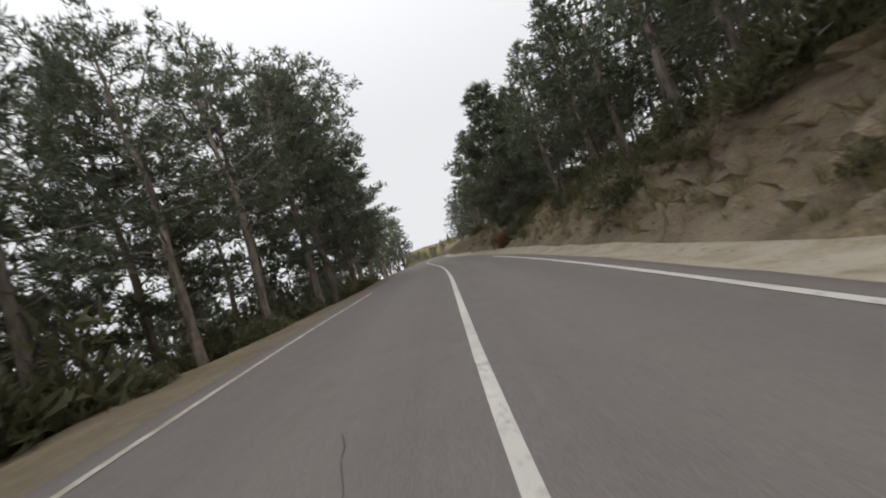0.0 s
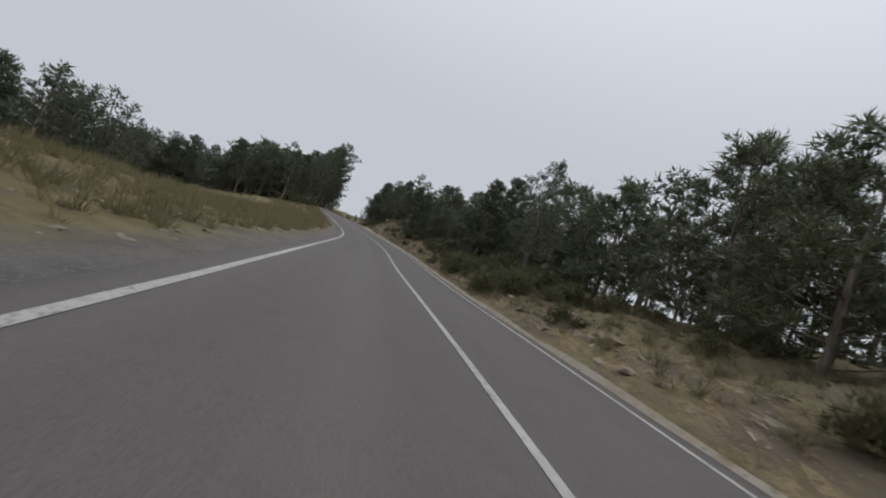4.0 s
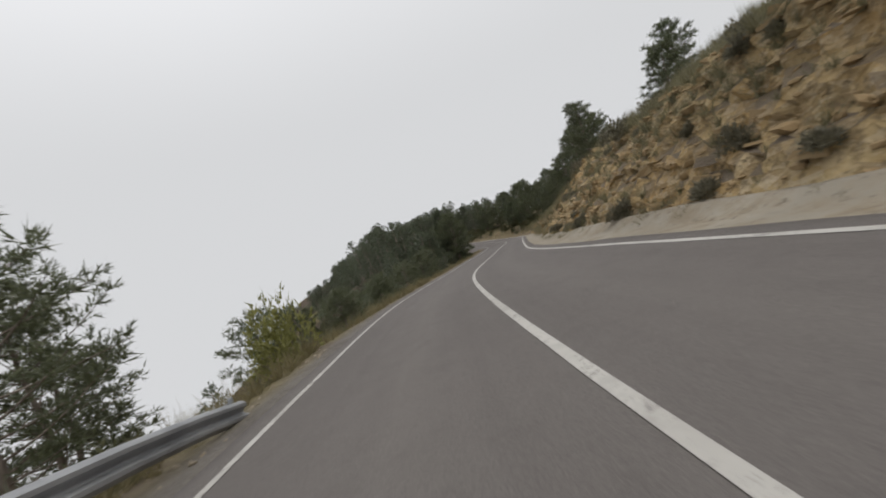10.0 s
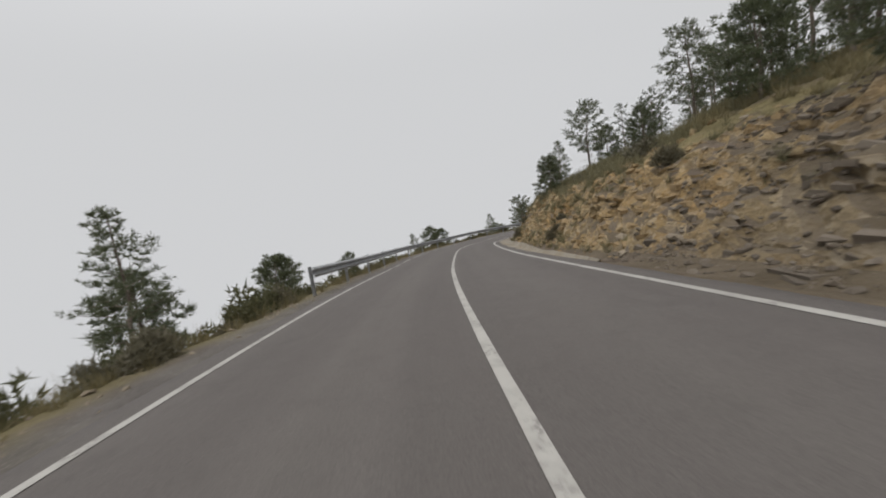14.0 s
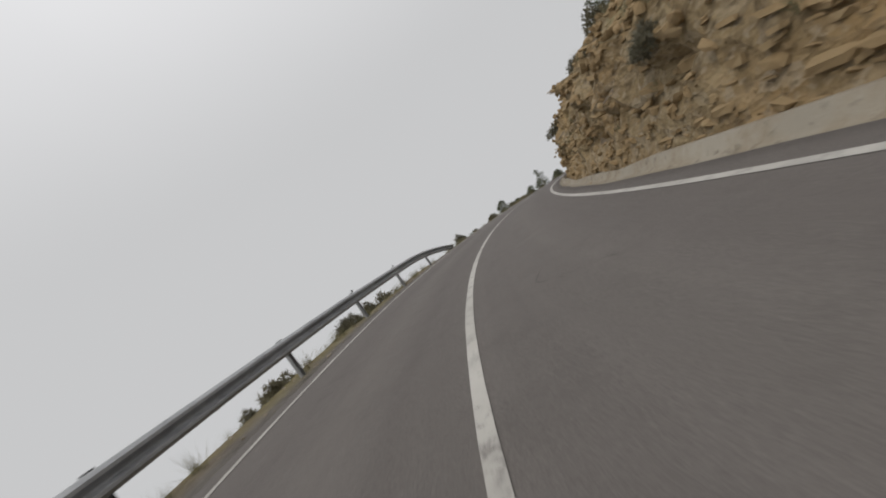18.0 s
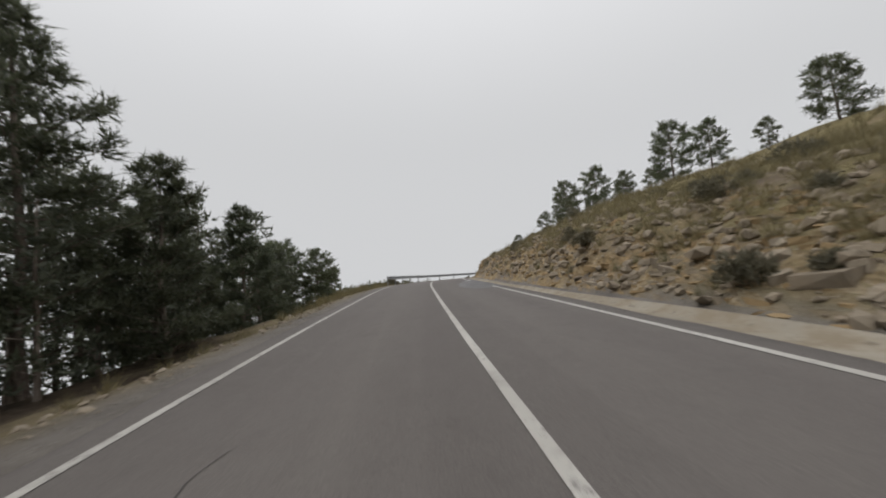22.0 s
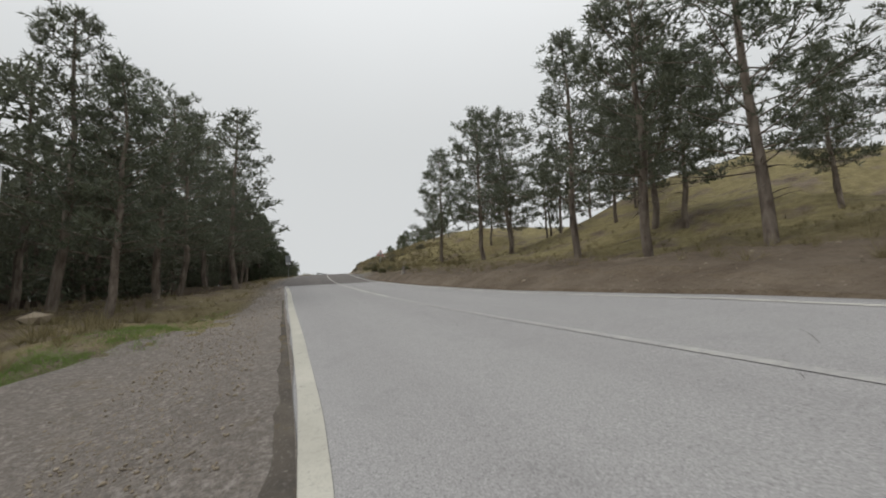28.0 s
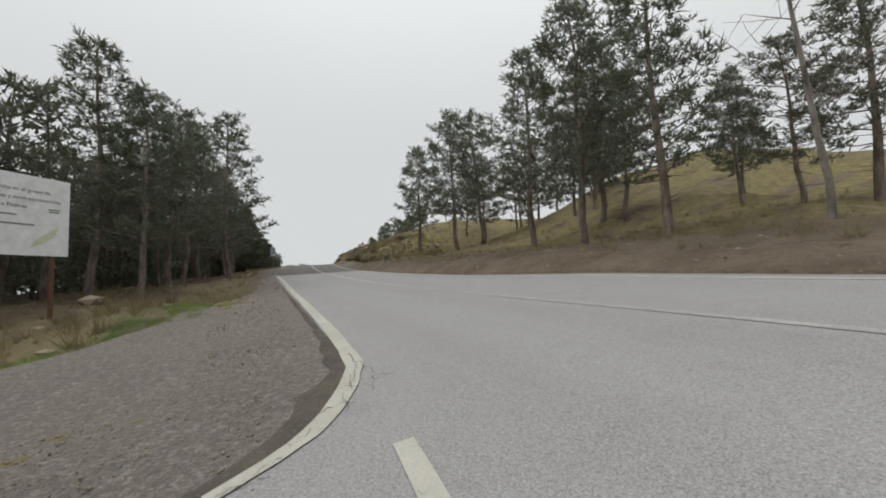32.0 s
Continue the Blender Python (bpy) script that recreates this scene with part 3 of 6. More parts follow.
def face_push(s, u, p):
    """How far the steep face stands in or out, so that beds overhang a little."""
    gutter, cut, steep, hill = bends(RIGHT_SIDE, s)
    d = u - HALF_RIGHT - 0.5 - gutter
    m = np.clip(d / 0.6, 0, 1) * np.clip((cut / steep + 1 - d), 0, 1) * np.clip(cut / 3.2, 0.2, 1)
    bed = p[:, 2] * 1.9 + 0.1 * p[:, 0] + wobble(p, 0.35, 23, 3) * 2.2
    step = (bed - np.floor(bed)) ** 2
    strength = 0.35 + 0.65 * np.clip(wobble(p, 0.3, 25, 3) * 2 + 0.5, 0, 1)
    m = m * np.interp(s, [100, 108, 154, 160], [1, 1.6, 1.6, 1])
    strength = strength * np.interp(s, [155, 162, 184, 190], [1, 0.3, 0.3, 1])
    return m * (wobble(p * (1, 1, 1.5), 0.7, 21) * 0.5 + wobble(p * (1, 1, 1.6), 2.3, 22, 3) * 0.38 + wobble(p, 5.5, 24, 2) * 0.12 + (step - 0.4) * 0.24 * strength)


def push_out(s, u, p):
    out, a = face_push(s, u, p), np.interp(s, ROAD_S, ROAD_TURN)
    p[:, 0] += out * np.cos(a)
    p[:, 1] += out * np.sin(a)


def lay_side(name, label, s_rows, u_cols, shift=0.0):
    v, f, ss, uu = strip(s_rows, u_cols, 0.0)
    z = rough_level(ss, uu, v)
    v[:, 2] += z + shift - 0.035 * ((uu.ravel() < HALF_RIGHT + 0.5) & (uu.ravel() > -HALF_LEFT - 0.6))
    push_out(ss.ravel(), uu.ravel(), v)
    o, r, g, t, w = ground_kind(ss.ravel(), uu.ravel())
    return thing(name, label, "slope", kind="structure", mesh=mesh_of(name, v, f, HILLSIDE, ochre=o, rock=r, straw=g, grit=t, litter=w))


RIGHT_COLS = np.concatenate([[0.3, 0.45], 0.6 + np.arange(0, 5.6, 0.13), 6.3 + np.arange(0, 5.4, 0.3), [12.2, 13.5, 15, 16.5, 18]]) + HALF_RIGHT
LEFT_COLS = -(np.concatenate([np.arange(0.25, 6, 0.45), np.arange(6, 13, 0.8), [14, 16, 18]]) + HALF_LEFT)[::-1]
right_slope = lay_side("slope_right", "cut rock and dry grass slope rising beside the road", np.arange(-20, 470, 0.27), RIGHT_COLS)
left_slope = lay_side("slope_left", "stony verge and slope falling away beside the road", np.arange(-20, 470, 0.6), LEFT_COLS)


def nearest_road(x, y):
    """Road coordinates of world points."""
    px, py = ROAD_X[::6], ROAD_Y[::6]
    best = np.empty(len(x), dtype=int)
    for k in range(0, len(x), 4000):
        dd = (x[k:k + 4000, None] - px) ** 2 + (y[k:k + 4000, None] - py) ** 2
        best[k:k + 4000] = dd.argmin(1) * 6
    a = ROAD_TURN[best]
    dx, dy = x - ROAD_X[best], y - ROAD_Y[best]
    u = dx * np.cos(a) + dy * np.sin(a)
    return ROAD_S[best], np.sign(u) * np.hypot(dx, dy)


def lay_ground():
    def axis(lo, hi):
        core = np.arange(lo, hi, 3.2)
        grow = 3.2 * np.cumsum(1.22 ** np.arange(1, 25))
        return np.concatenate([lo - grow[::-1], core, core[-1] + grow])

    xs, ys = axis(ROAD_X.min() - 60, ROAD_X.max() + 60), axis(ROAD_Y.min() - 60, ROAD_Y.max() + 60)
    gx, gy = (g.ravel() for g in np.meshgrid(xs, ys, indexing="ij"))
    s, u = nearest_road(gx, gy)
    p = np.stack([gx, gy, np.zeros_like(gx)], -1)
    z = np.interp(s, ROAD_S, ROAD_Z) + level(s, u) + wobble(p, 0.22, 3) * 0.7 * np.clip(np.abs(u) / 14, 0, 1)
    z -= 1.6 * np.clip((17.5 - np.abs(u)) / 3.5, 0, 1) + 0.05
    n, m = len(xs), len(ys)
    i = (np.arange(n - 1)[:, None] * m + np.arange(m - 1)[None]).ravel()
    o, r, g, t, w = ground_kind(s, u)
    v = np.stack([gx, gy, z], -1)
    thing("ground", "dry mountain ground of earth, stones and straw-coloured grass", "ground", kind="structure",
          mesh=mesh_of("ground", v, np.stack([i, i + m, i + m + 1, i + 1], -1), HILLSIDE, True, ochre=o, rock=r * 0.6, straw=g, grit=t * 0, litter=w))


lay_ground()


def lay_road(name, label, s0, s1, material):
    us = np.concatenate([[-HALF_LEFT - 0.5], np.linspace(-HALF_LEFT - 0.4, HALF_RIGHT + 0.38, 25), [HALF_RIGHT + 0.46]])
    rows = np.linspace(s0, s1, int((s1 - s0) / 0.75) + 2)
    v, f, ss, uu = strip(rows, us, 0.0)
    drop = np.zeros(ss.shape)
    drop[:, 0] = drop[:, -1] = -0.25
    edge = wobble(v, 0.9, 31, 3).reshape(ss.shape) * 0.1
    v2 = plan(ss, uu + np.where((uu < -HALF_LEFT - 0.3) | (uu > HALF_RIGHT + 0.3), edge, 0), drop).reshape(-1, 3)
    wheel = np.exp(-((uu + 1.3) / 0.32) ** 2) + np.exp(-((uu - 1.15) / 0.35) ** 2) * 0.7
    worn = np.exp(-((uu + 0.5) / 0.3) ** 2) + np.exp(-((uu + 2.2) / 0.35) ** 2) + np.exp(-((uu - 0.4) / 0.3) ** 2) + np.exp(-((uu - 1.9) / 0.3) ** 2)
    return thing(name, label, "road", kind="structure",
                 mesh=mesh_of(name, v2, f, material, True, wheel=wheel.ravel() * 0.55, worn=worn.ravel() * 0.5, along=ss.ravel(), across=uu.ravel()))


lay_road("road", "dark grey worn asphalt mountain road", JOINT, 500, ASPHALT)
lay_road("road_old", "pale grey cracked old asphalt by the lay-by", -20, JOINT, OLD_ASPHALT)


def lay_line(name, label, s0, s1, u, width, lift=0.006, gaps=(), paint=LINE_PAINT):
    rows = np.arange(s0, s1 + 0.01, 0.5)
    at_u = np.interp(rows, *u) if isinstance(u, tuple) else np.full(len(rows), u)
    spots = np.stack([rows, rows * 0, rows * 0], -1)
    verts = [plan(rows, at_u + k * width / 2 * (1 + 0.16 * wobble(spots, 0.8, 57 + k, 3)), lift) for k in (-1, 1)]
    v = np.concatenate(verts)
    n = len(rows)
    f = [(i, i + n, i + n + 1, i + 1) for i in range(n - 1) if not any(a <= rows[i] < b for a, b in gaps)]
    return thing(name, label, "road marking", kind="structure", mesh=mesh_of(name, v, f, paint))


lay_line("centre_line", "solid worn white centre line", JOINT, 480, 0.0, 0.1)
lay_line("centre_line_old", "worn centre line on the old asphalt", 23.0, JOINT, 0.0, 0.11)
lay_line("centre_line_faded", "almost worn off centre line on the old asphalt", -20, 23.0, 0.0, 0.11, paint=FADED_PAINT)
lay_line("edge_line_right", "solid white edge line", -20, 480, HALF_RIGHT, 0.1, gaps=((84, 91.5), (400, 480)))
lay_line("edge_line_left", "worn white edge line with gaps", 34.0, 480, -HALF_LEFT, 0.1, gaps=((JOINT, 50), (196.5, 197.5), (199, 200), (202.5, 203.5), (232, 233), (373, 480)))
lay_line("edge_line_left_faded", "yellowed, almost worn off edge line", 379.0, 396.0, -HALF_LEFT, 0.1, paint=DIRTY_PAINT)


def lay_gutter():
    """Concrete gutter along the foot of the cut."""
    for s0, s1 in ((61, 157), (186, 470)):
        rows = np.arange(s0, s1, 1.0)
        w = bends(RIGHT_SIDE, rows)[0] * bends([(60, 0.2), (68, 0.6), (84, 0.45), (96, 0.45), (106, 0.65), (157, 0.6), (185, 0.1), (188, 0.25), (200, 0.55), (225, 0.65), (238, 1), (470, 1)], rows)[0]
        cols, zs = [], []
        lip = bends([(50, 0.03), (100, 0.04), (110, 0.09), (150, 0.09), (158, 0.03), (188, 0.02), (197, 0.1), (262, 0.1), (278, 0.04), (362, 0.04), (372, 0.1), (480, 0.1)], rows)[0]
        uneven = wobble(np.stack([rows, rows * 0, rows * 0], -1), 0.35, 33, 3)
        lip = lip * np.clip(0.95 + 1.6 * uneven, 0.1, 1.5)
        for k, h, top in ((-0.3, -0.02, 0), (0.0, -0.006, 0), (0.15, -0.02, 0), (0.5, -0.05, 0), (0.74, -0.03, 0), (1.0, 0.0, 0.9), (1.12, 0.0, 1), (1.3, -0.3, 0)):
            cols.append(HALF_RIGHT + 0.4 + k * w)
            zs.append(h + lip * top)
        uu, zz = np.stack(cols, 1), np.stack(zs, 1)
        v = plan(np.repeat(rows[:, None], 8, 1), uu, zz).reshape(-1, 3)
        i = (np.arange(len(rows) - 1)[:, None] * 8 + np.arange(7)[None]).ravel()
        thing("gutter", "pale dusty concrete gutter at the foot of the cut", "gutter", kind="structure",
              mesh=mesh_of("gutter", v, np.stack([i, i + 1, i + 9, i + 8], -1), CONCRETE, True))


lay_gutter()


def wet_patch():
    """A damp dark patch where water runs off the rock across the edge line."""
    p = Paint("damp_asphalt", 0.5, spec=0.4)
    c = p.mix(p.ramp(p.noise(0.9, 6, rough=0.7), 0.35, 0.65), (0.05, 0.047, 0.048), (0.085, 0.08, 0.08))
    p.color(p.mix(p.ramp(p.noise(30, 4, rough=0.8), 0.5, 0.72), c, (0.14, 0.132, 0.128)))
    p.rough(0.35, 0.8, p.noise(1.6, 5)).bump(p.noise(80, 3), 0.4, 0.006)
    rows = np.arange(83.0, 95.6, 0.3)
    inner = np.interp(rows, [83, 86, 89, 92, 95.5], [1.55, 1.2, 1.45, 1.9, 2.62]) + 0.16 * wobble(np.stack([rows, rows * 0, rows * 0], -1), 0.9, 59, 4)
    cols = np.linspace(0, 1, 6)
    uu = inner[:, None] + (HALF_RIGHT + 0.36 - inner)[:, None] * cols
    v = plan(np.repeat(rows[:, None], 6, 1), uu, 0.005).reshape(-1, 3)
    i = (np.arange(len(rows) - 1)[:, None] * 6 + np.arange(5)[None]).ravel()
    thing("damp_patch", "dark damp patch spreading over the asphalt below the rock", "stain", kind="structure",
          mesh=mesh_of("damp_patch", v, np.stack([i, i + 1, i + 7, i + 6], -1), p.mat, True))


wet_patch()


def lay_mist():
    """Glowing shell in the sky's tone for the cloud closing the view all round."""
    MIST.use_nodes = True
    nodes, links = MIST.node_tree.nodes, MIST.node_tree.links
    nodes.clear()
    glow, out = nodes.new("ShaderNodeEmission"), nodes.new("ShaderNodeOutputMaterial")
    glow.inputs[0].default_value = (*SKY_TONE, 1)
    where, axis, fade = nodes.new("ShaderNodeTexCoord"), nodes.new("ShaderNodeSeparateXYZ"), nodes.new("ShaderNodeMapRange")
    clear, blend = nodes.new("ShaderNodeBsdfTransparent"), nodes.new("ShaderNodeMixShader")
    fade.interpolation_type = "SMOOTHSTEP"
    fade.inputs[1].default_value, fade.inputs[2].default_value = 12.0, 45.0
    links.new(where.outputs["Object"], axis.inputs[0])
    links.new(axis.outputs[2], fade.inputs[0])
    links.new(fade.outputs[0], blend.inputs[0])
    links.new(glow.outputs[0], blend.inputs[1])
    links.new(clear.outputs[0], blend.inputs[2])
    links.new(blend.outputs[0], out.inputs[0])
    cx, cy = (ROAD_X.min() + ROAD_X.max()) / 2, (ROAD_Y.min() + ROAD_Y.max()) / 2
    rx, ry = (ROAD_X.max() - ROAD_X.min()) / 2 + 130, (ROAD_Y.max() - ROAD_Y.min()) / 2 + 130
    n = 96
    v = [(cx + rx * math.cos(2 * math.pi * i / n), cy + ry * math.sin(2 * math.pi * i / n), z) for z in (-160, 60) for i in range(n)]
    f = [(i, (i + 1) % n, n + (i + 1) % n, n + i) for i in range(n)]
    thing("backdrop", "plain pale grey glowing backdrop for the cloud in the valley", "backdrop", kind="structure", mesh=mesh_of("backdrop", v, f, MIST))


lay_mist()


# ---- trees and shrubs ----
def tube(path, radii, sides=6):
    """A tapered tube along a path: vertices and faces."""
    path = np.asarray(path, float)
    n = len(path)
    d = np.gradient(path, axis=0)
    d /= np.linalg.norm(d, axis=1)[:, None] + 1e-9
    a = np.cross(d, (0.31, 0.87, 0.13))
    a /= np.linalg.norm(a, axis=1)[:, None] + 1e-9
    b = np.cross(d, a)
    ang = np.arange(sides) * 2 * np.pi / sides
    r = np.asarray(radii)[:, None, None]
    v = path[:, None] + r * (a[:, None] * np.cos(ang)[None, :, None] + b[:, None] * np.sin(ang)[None, :, None])
    i, k = (g.ravel() for g in np.meshgrid(np.arange(n - 1), np.arange(sides), indexing="ij"))
    f = np.stack([i * sides + k, i * sides + (k + 1) % sides, (i + 1) * sides + (k + 1) % sides, (i + 1) * sides + k], -1)
    return v.reshape(-1, 3), f


class Heap:
    """Vertices and faces gathered piece by piece."""

    def __init__(self):
        self.v, self.f, self.n = [], [], 0

    def add(self, v, f):
        """Vertices with faces: an array, or a list of corner lists."""
        self.v.append(np.asarray(v, float))
        if isinstance(f, np.ndarray):
            self.f.append(f + self.n)
        else:
            for m in sorted({len(q) for q in f}):
                self.f.append(np.array([q for q in f if len(q) == m], dtype=np.int64) + self.n)
        self.n += len(v)

    def blades(self, root, tip, width, rng):
        """Thin two-sided leaves from root to tip points, all at once."""
        root, tip = np.asarray(root), np.asarray(tip)
        d = tip - root
        side = np.cross(d, rng.normal(size=d.shape))
        side /= np.linalg.norm(side, axis=1)[:, None] + 1e-9
        w = np.asarray(width).reshape(-1, 1) / 2
        n = len(root)
        v = np.stack([root + side * w, tip, root - side * w], 1).reshape(-1, 3)
        self.add(v, np.arange(3 * n).reshape(-1, 3))

    def mesh(self, name, mat, smooth=False):
        return mesh_of(name, np.concatenate(self.v), self.f, mat, smooth)


def shoots(heap, spot, axis, size, rng, needles, stout=0.13):
    """Needle brushes pointing along their axes, many at once."""
    n, m = len(spot), needles
    at, ax, ln = np.repeat(spot, m, 0), np.repeat(axis, m, 0), np.repeat(size[:, None], m, 0)
    out = rng.normal(size=ax.shape)
    way = ax * rng.uniform(0.35, 1.0, (n * m, 1)) + out / (np.linalg.norm(out, axis=1)[:, None] + 1e-9) * 0.55
    root = at + ax * ln * rng.uniform(-0.2, 0.5, (n * m, 1))
    heap.blades(root, root + way * ln * rng.uniform(0.6, 1.0, (n * m, 1)), ln[:, 0] * stout * rng.uniform(0.75, 1.3, n * m), rng)


def pine_meshes(seed, tall, bare, spread, limbs, puffs, needles, shape="cone", lean=0.0, puff=0.33, fans=8, spikes=6, stout=0.15):
    """Trunk with limbs, and a crown of rounded puffs of needle brushes on the limbs. bare: share of the trunk below the crown."""
    rng = np.random.default_rng(seed)
    wood, crown = Heap(), Heap()
    k = np.linspace(0, 1, 9)
    sway = np.cumsum(rng.normal(0, 0.008, (9, 2)), 0) * tall
    path = np.stack([sway[:, 0] + lean * tall * k**1.4, sway[:, 1], tall * k - 0.35], -1)
    r0 = 0.011 * tall + 0.04
    wood.add(*tube(path, r0 * (1 - 0.88 * k) + 0.012, 7))
    near = spikes > 5
    if bare > 0.2 and near:
        for i in range(12):
            h = rng.uniform(0.1, bare + 0.05)
            base = np.array([np.interp(h, k, path[:, c]) for c in range(3)])
            a = rng.uniform(0, 6.28)
            way = np.array([math.cos(a), math.sin(a), rng.uniform(-0.25, 0.2)]) * rng.uniform(0.4, 1.1)
            wood.add(*tube([base, base + way * 0.6, base + way + (0, 0, -0.05)], [0.02, 0.013, 0.005], 3))
    mids, ways = [], []
    steps = np.linspace(0, 1, 4)
    for i in range(limbs):
        h = bare + (1 - bare) * (i + rng.random() * 0.8) / limbs
        base = np.array([np.interp(h, k, path[:, c]) for c in range(3)])
        q = (h - bare) / (1 - bare)
        if shape == "cone":
            reach = spread * (1 - 0.86 * q**1.35) * (0.7 + 0.3 * min(1, q * 5)) * rng.uniform(0.6, 1.12)
        else:
            reach = spread * math.sin(math.pi * min(0.95, 0.3 + 0.62 * q)) * rng.uniform(0.6, 1.12)
        a = i * 2.4 + rng.uniform(-0.5, 0.5)
        way = np.array([math.cos(a), math.sin(a), rng.uniform(-0.12, 0.22) + 0.5 * q])
        flank = np.array([-math.sin(a), math.cos(a), 0.0])
        bend = np.array([rng.normal(0, 0.08), rng.normal(0, 0.08), rng.uniform(0.05, 0.28)])
        limb = base + reach * (steps[:, None] * way + (steps**2)[:, None] * bend)
        wood.add(*tube(limb, (0.007 * reach + 0.008) * (1 - 0.75 * steps) + 0.004, 4 if near else 3))
        count = max(2, int(round(puffs * (0.25 + 0.75 * reach / spread))))
        t = (0.3 + 0.72 * (np.arange(count) + rng.uniform(0.2, 0.8, count)) / count) ** 0.8
        mid = np.stack([np.interp(t, steps, limb[:, c]) for c in range(3)], -1)
        side = rng.choice([-1, 1], (count, 1)) * rng.uniform(0.02, 0.42, (count, 1)) * reach * (1.15 - 0.8 * t[:, None])
        mids.append(mid + flank * side + (0, 0, 0.05) + rng.normal(0, 0.06, (count, 3)))
        ways.append(np.repeat((way * (0.8, 0.8, 0.2) + flank * 0.0)[None], count, 0) + flank * np.sign(side) * 0.35)
    # the leading shoot
    mids.append(path[-1] + np.array([(0, 0, -0.25), (0, 0, 0.0), (0.05, 0, 0.22)]))
    ways.append(np.repeat(np.array([(0.0, 0.0, 0.9)]), 3, 0))
    mids, ways = np.concatenate(mids), np.concatenate(ways)
    n = len(mids)
    size = puff * rng.uniform(0.7, 1.25, n)
    d = rng.normal(size=(n * fans, 3))
    d /= np.linalg.norm(d, axis=1)[:, None]
    d = d * (0.85, 0.85, 0.7) + np.repeat(ways, fans, 0) * 0.45 + (0, 0, 0.5)
    d /= np.linalg.norm(d, axis=1)[:, None]
    r = np.repeat(size, fans)
    spots = np.repeat(mids, fans, 0) + d * (r * rng.uniform(0.0, 0.75, n * fans))[:, None] * (1, 1, 0.75)
    shoots(crown, spots, d, r * rng.uniform(0.5, 0.85, n * fans), rng, spikes, stout)
    return wood.mesh("pine_trunk", BARK, True), crown.mesh("pine_crown", needles)


def ground_at(s, u):
    p = plan(np.array([s]), np.array([u]))
    base = rough_level(np.array([s]), np.array([u]), p)[0] if abs(u) < 18 else float(level(s, u))
    return Vector((p[0][0], p[0][1], p[0][2] + base))


PINES = {}


def pine_kind(key):
    if key not in PINES:
        # seed, tall, bare, spread, limbs, tufts, needles, shape, lean
        rows = {
            "tall": (1, 10.0, 0.22, 2.9, 56, 14, NEEDLES_DARK, "cone", 0.0), "tall2": (2, 9.5, 0.18, 2.9, 54, 14, NEEDLES_DARK, "cone", 0.02),
            "open": (3, 8.0, 0.23, 2.5, 42, 11, NEEDLES, "cone", 0.0), "open2": (4, 7.0, 0.28, 2.5, 38, 12, NEEDLES, "round", 0.03),
            "round": (5, 6.0, 0.08, 2.3, 42, 11, NEEDLES, "round", 0.03), "round2": (6, 5.0, 0.06, 2.1, 36, 10, NEEDLES, "round", -0.04),
            "small": (7, 3.5, 0.06, 1.35, 24, 6, NEEDLES, "round", 0.0), "dense": (8, 8.0, 0.01, 3.0, 64, 15, NEEDLES_DARK, "cone", 0.0),
            # bank and plantation kinds: haze is in the needle colour
            "bank": (21, 9.5, 0.25, 2.9, 54, 14, NEEDLES_HAZED, "cone", 0.0), "bank2": (22, 9.0, 0.27, 2.9, 50, 14, NEEDLES_HAZED, "round", 0.02), "bank3": (23, 10.0, 0.22, 2.9, 56, 14, NEEDLES_HAZED, "cone", -0.01),
            "stem": (9, 11.0, 0.34, 2.9, 44, 14, NEEDLES_DARK, "round", 0.02),
        }
        full = key not in ("bank", "bank2", "bank3", "stem", "open", "open2", "tall")
        PINES[key] = rows[key][1], pine_meshes(*rows[key], puff=0.39 if full else 0.33, fans=12 if full else 8)
    return PINES[key]


TREE_COUNT = [0]


def pine(s, u, tall, key, label="", group="pines on the slope", turn=None):
    base, (wood, crown) = pine_kind(key)
    TREE_COUNT[0] += 1
    k = tall / base
    at = ground_at(s, u)
    spin = (TREE_COUNT[0] * 137.5) % 360 if turn is None else turn
    tree = thing("pine_tree", label or "green pine with a grey-brown trunk standing on the slope", "tree", group,
                 at=Matrix.Translation(at) @ pose(0, 0, 0, 0, 0, spin) @ Matrix.Diagonal((k, k, k, 1)))
    piece("trunk", wood, tree, "grey-brown bark")
    piece("crown", crown, tree, "dark green needles")
    return tree


FAR_PINES = [pine_meshes(40 + k, 9.0, (0.28, 0.2, 0.06)[k], 2.8, 30, 5, NEEDLES_DARK, "cone", 0.0, 0.58, 5, 4, 0.28) for k in range(3)]
FAR_PINES.append(pine_meshes(44, 9.0, 0.05, 3.0, 32, 6, NEEDLES_DARK, "cone", 0.0, 0.64, 5, 4, 0.3))


def mesh_arrays(me):
    """Vertices and triangles of a mesh."""
    me.calc_loop_triangles()
    v, f = np.empty(3 * len(me.vertices)), np.empty(3 * len(me.loop_triangles), dtype=np.int32)
    me.vertices.foreach_get("co", v)
    me.loop_triangles.foreach_get("vertices", f)
    return v.reshape(-1, 3), f.reshape(-1, 3)


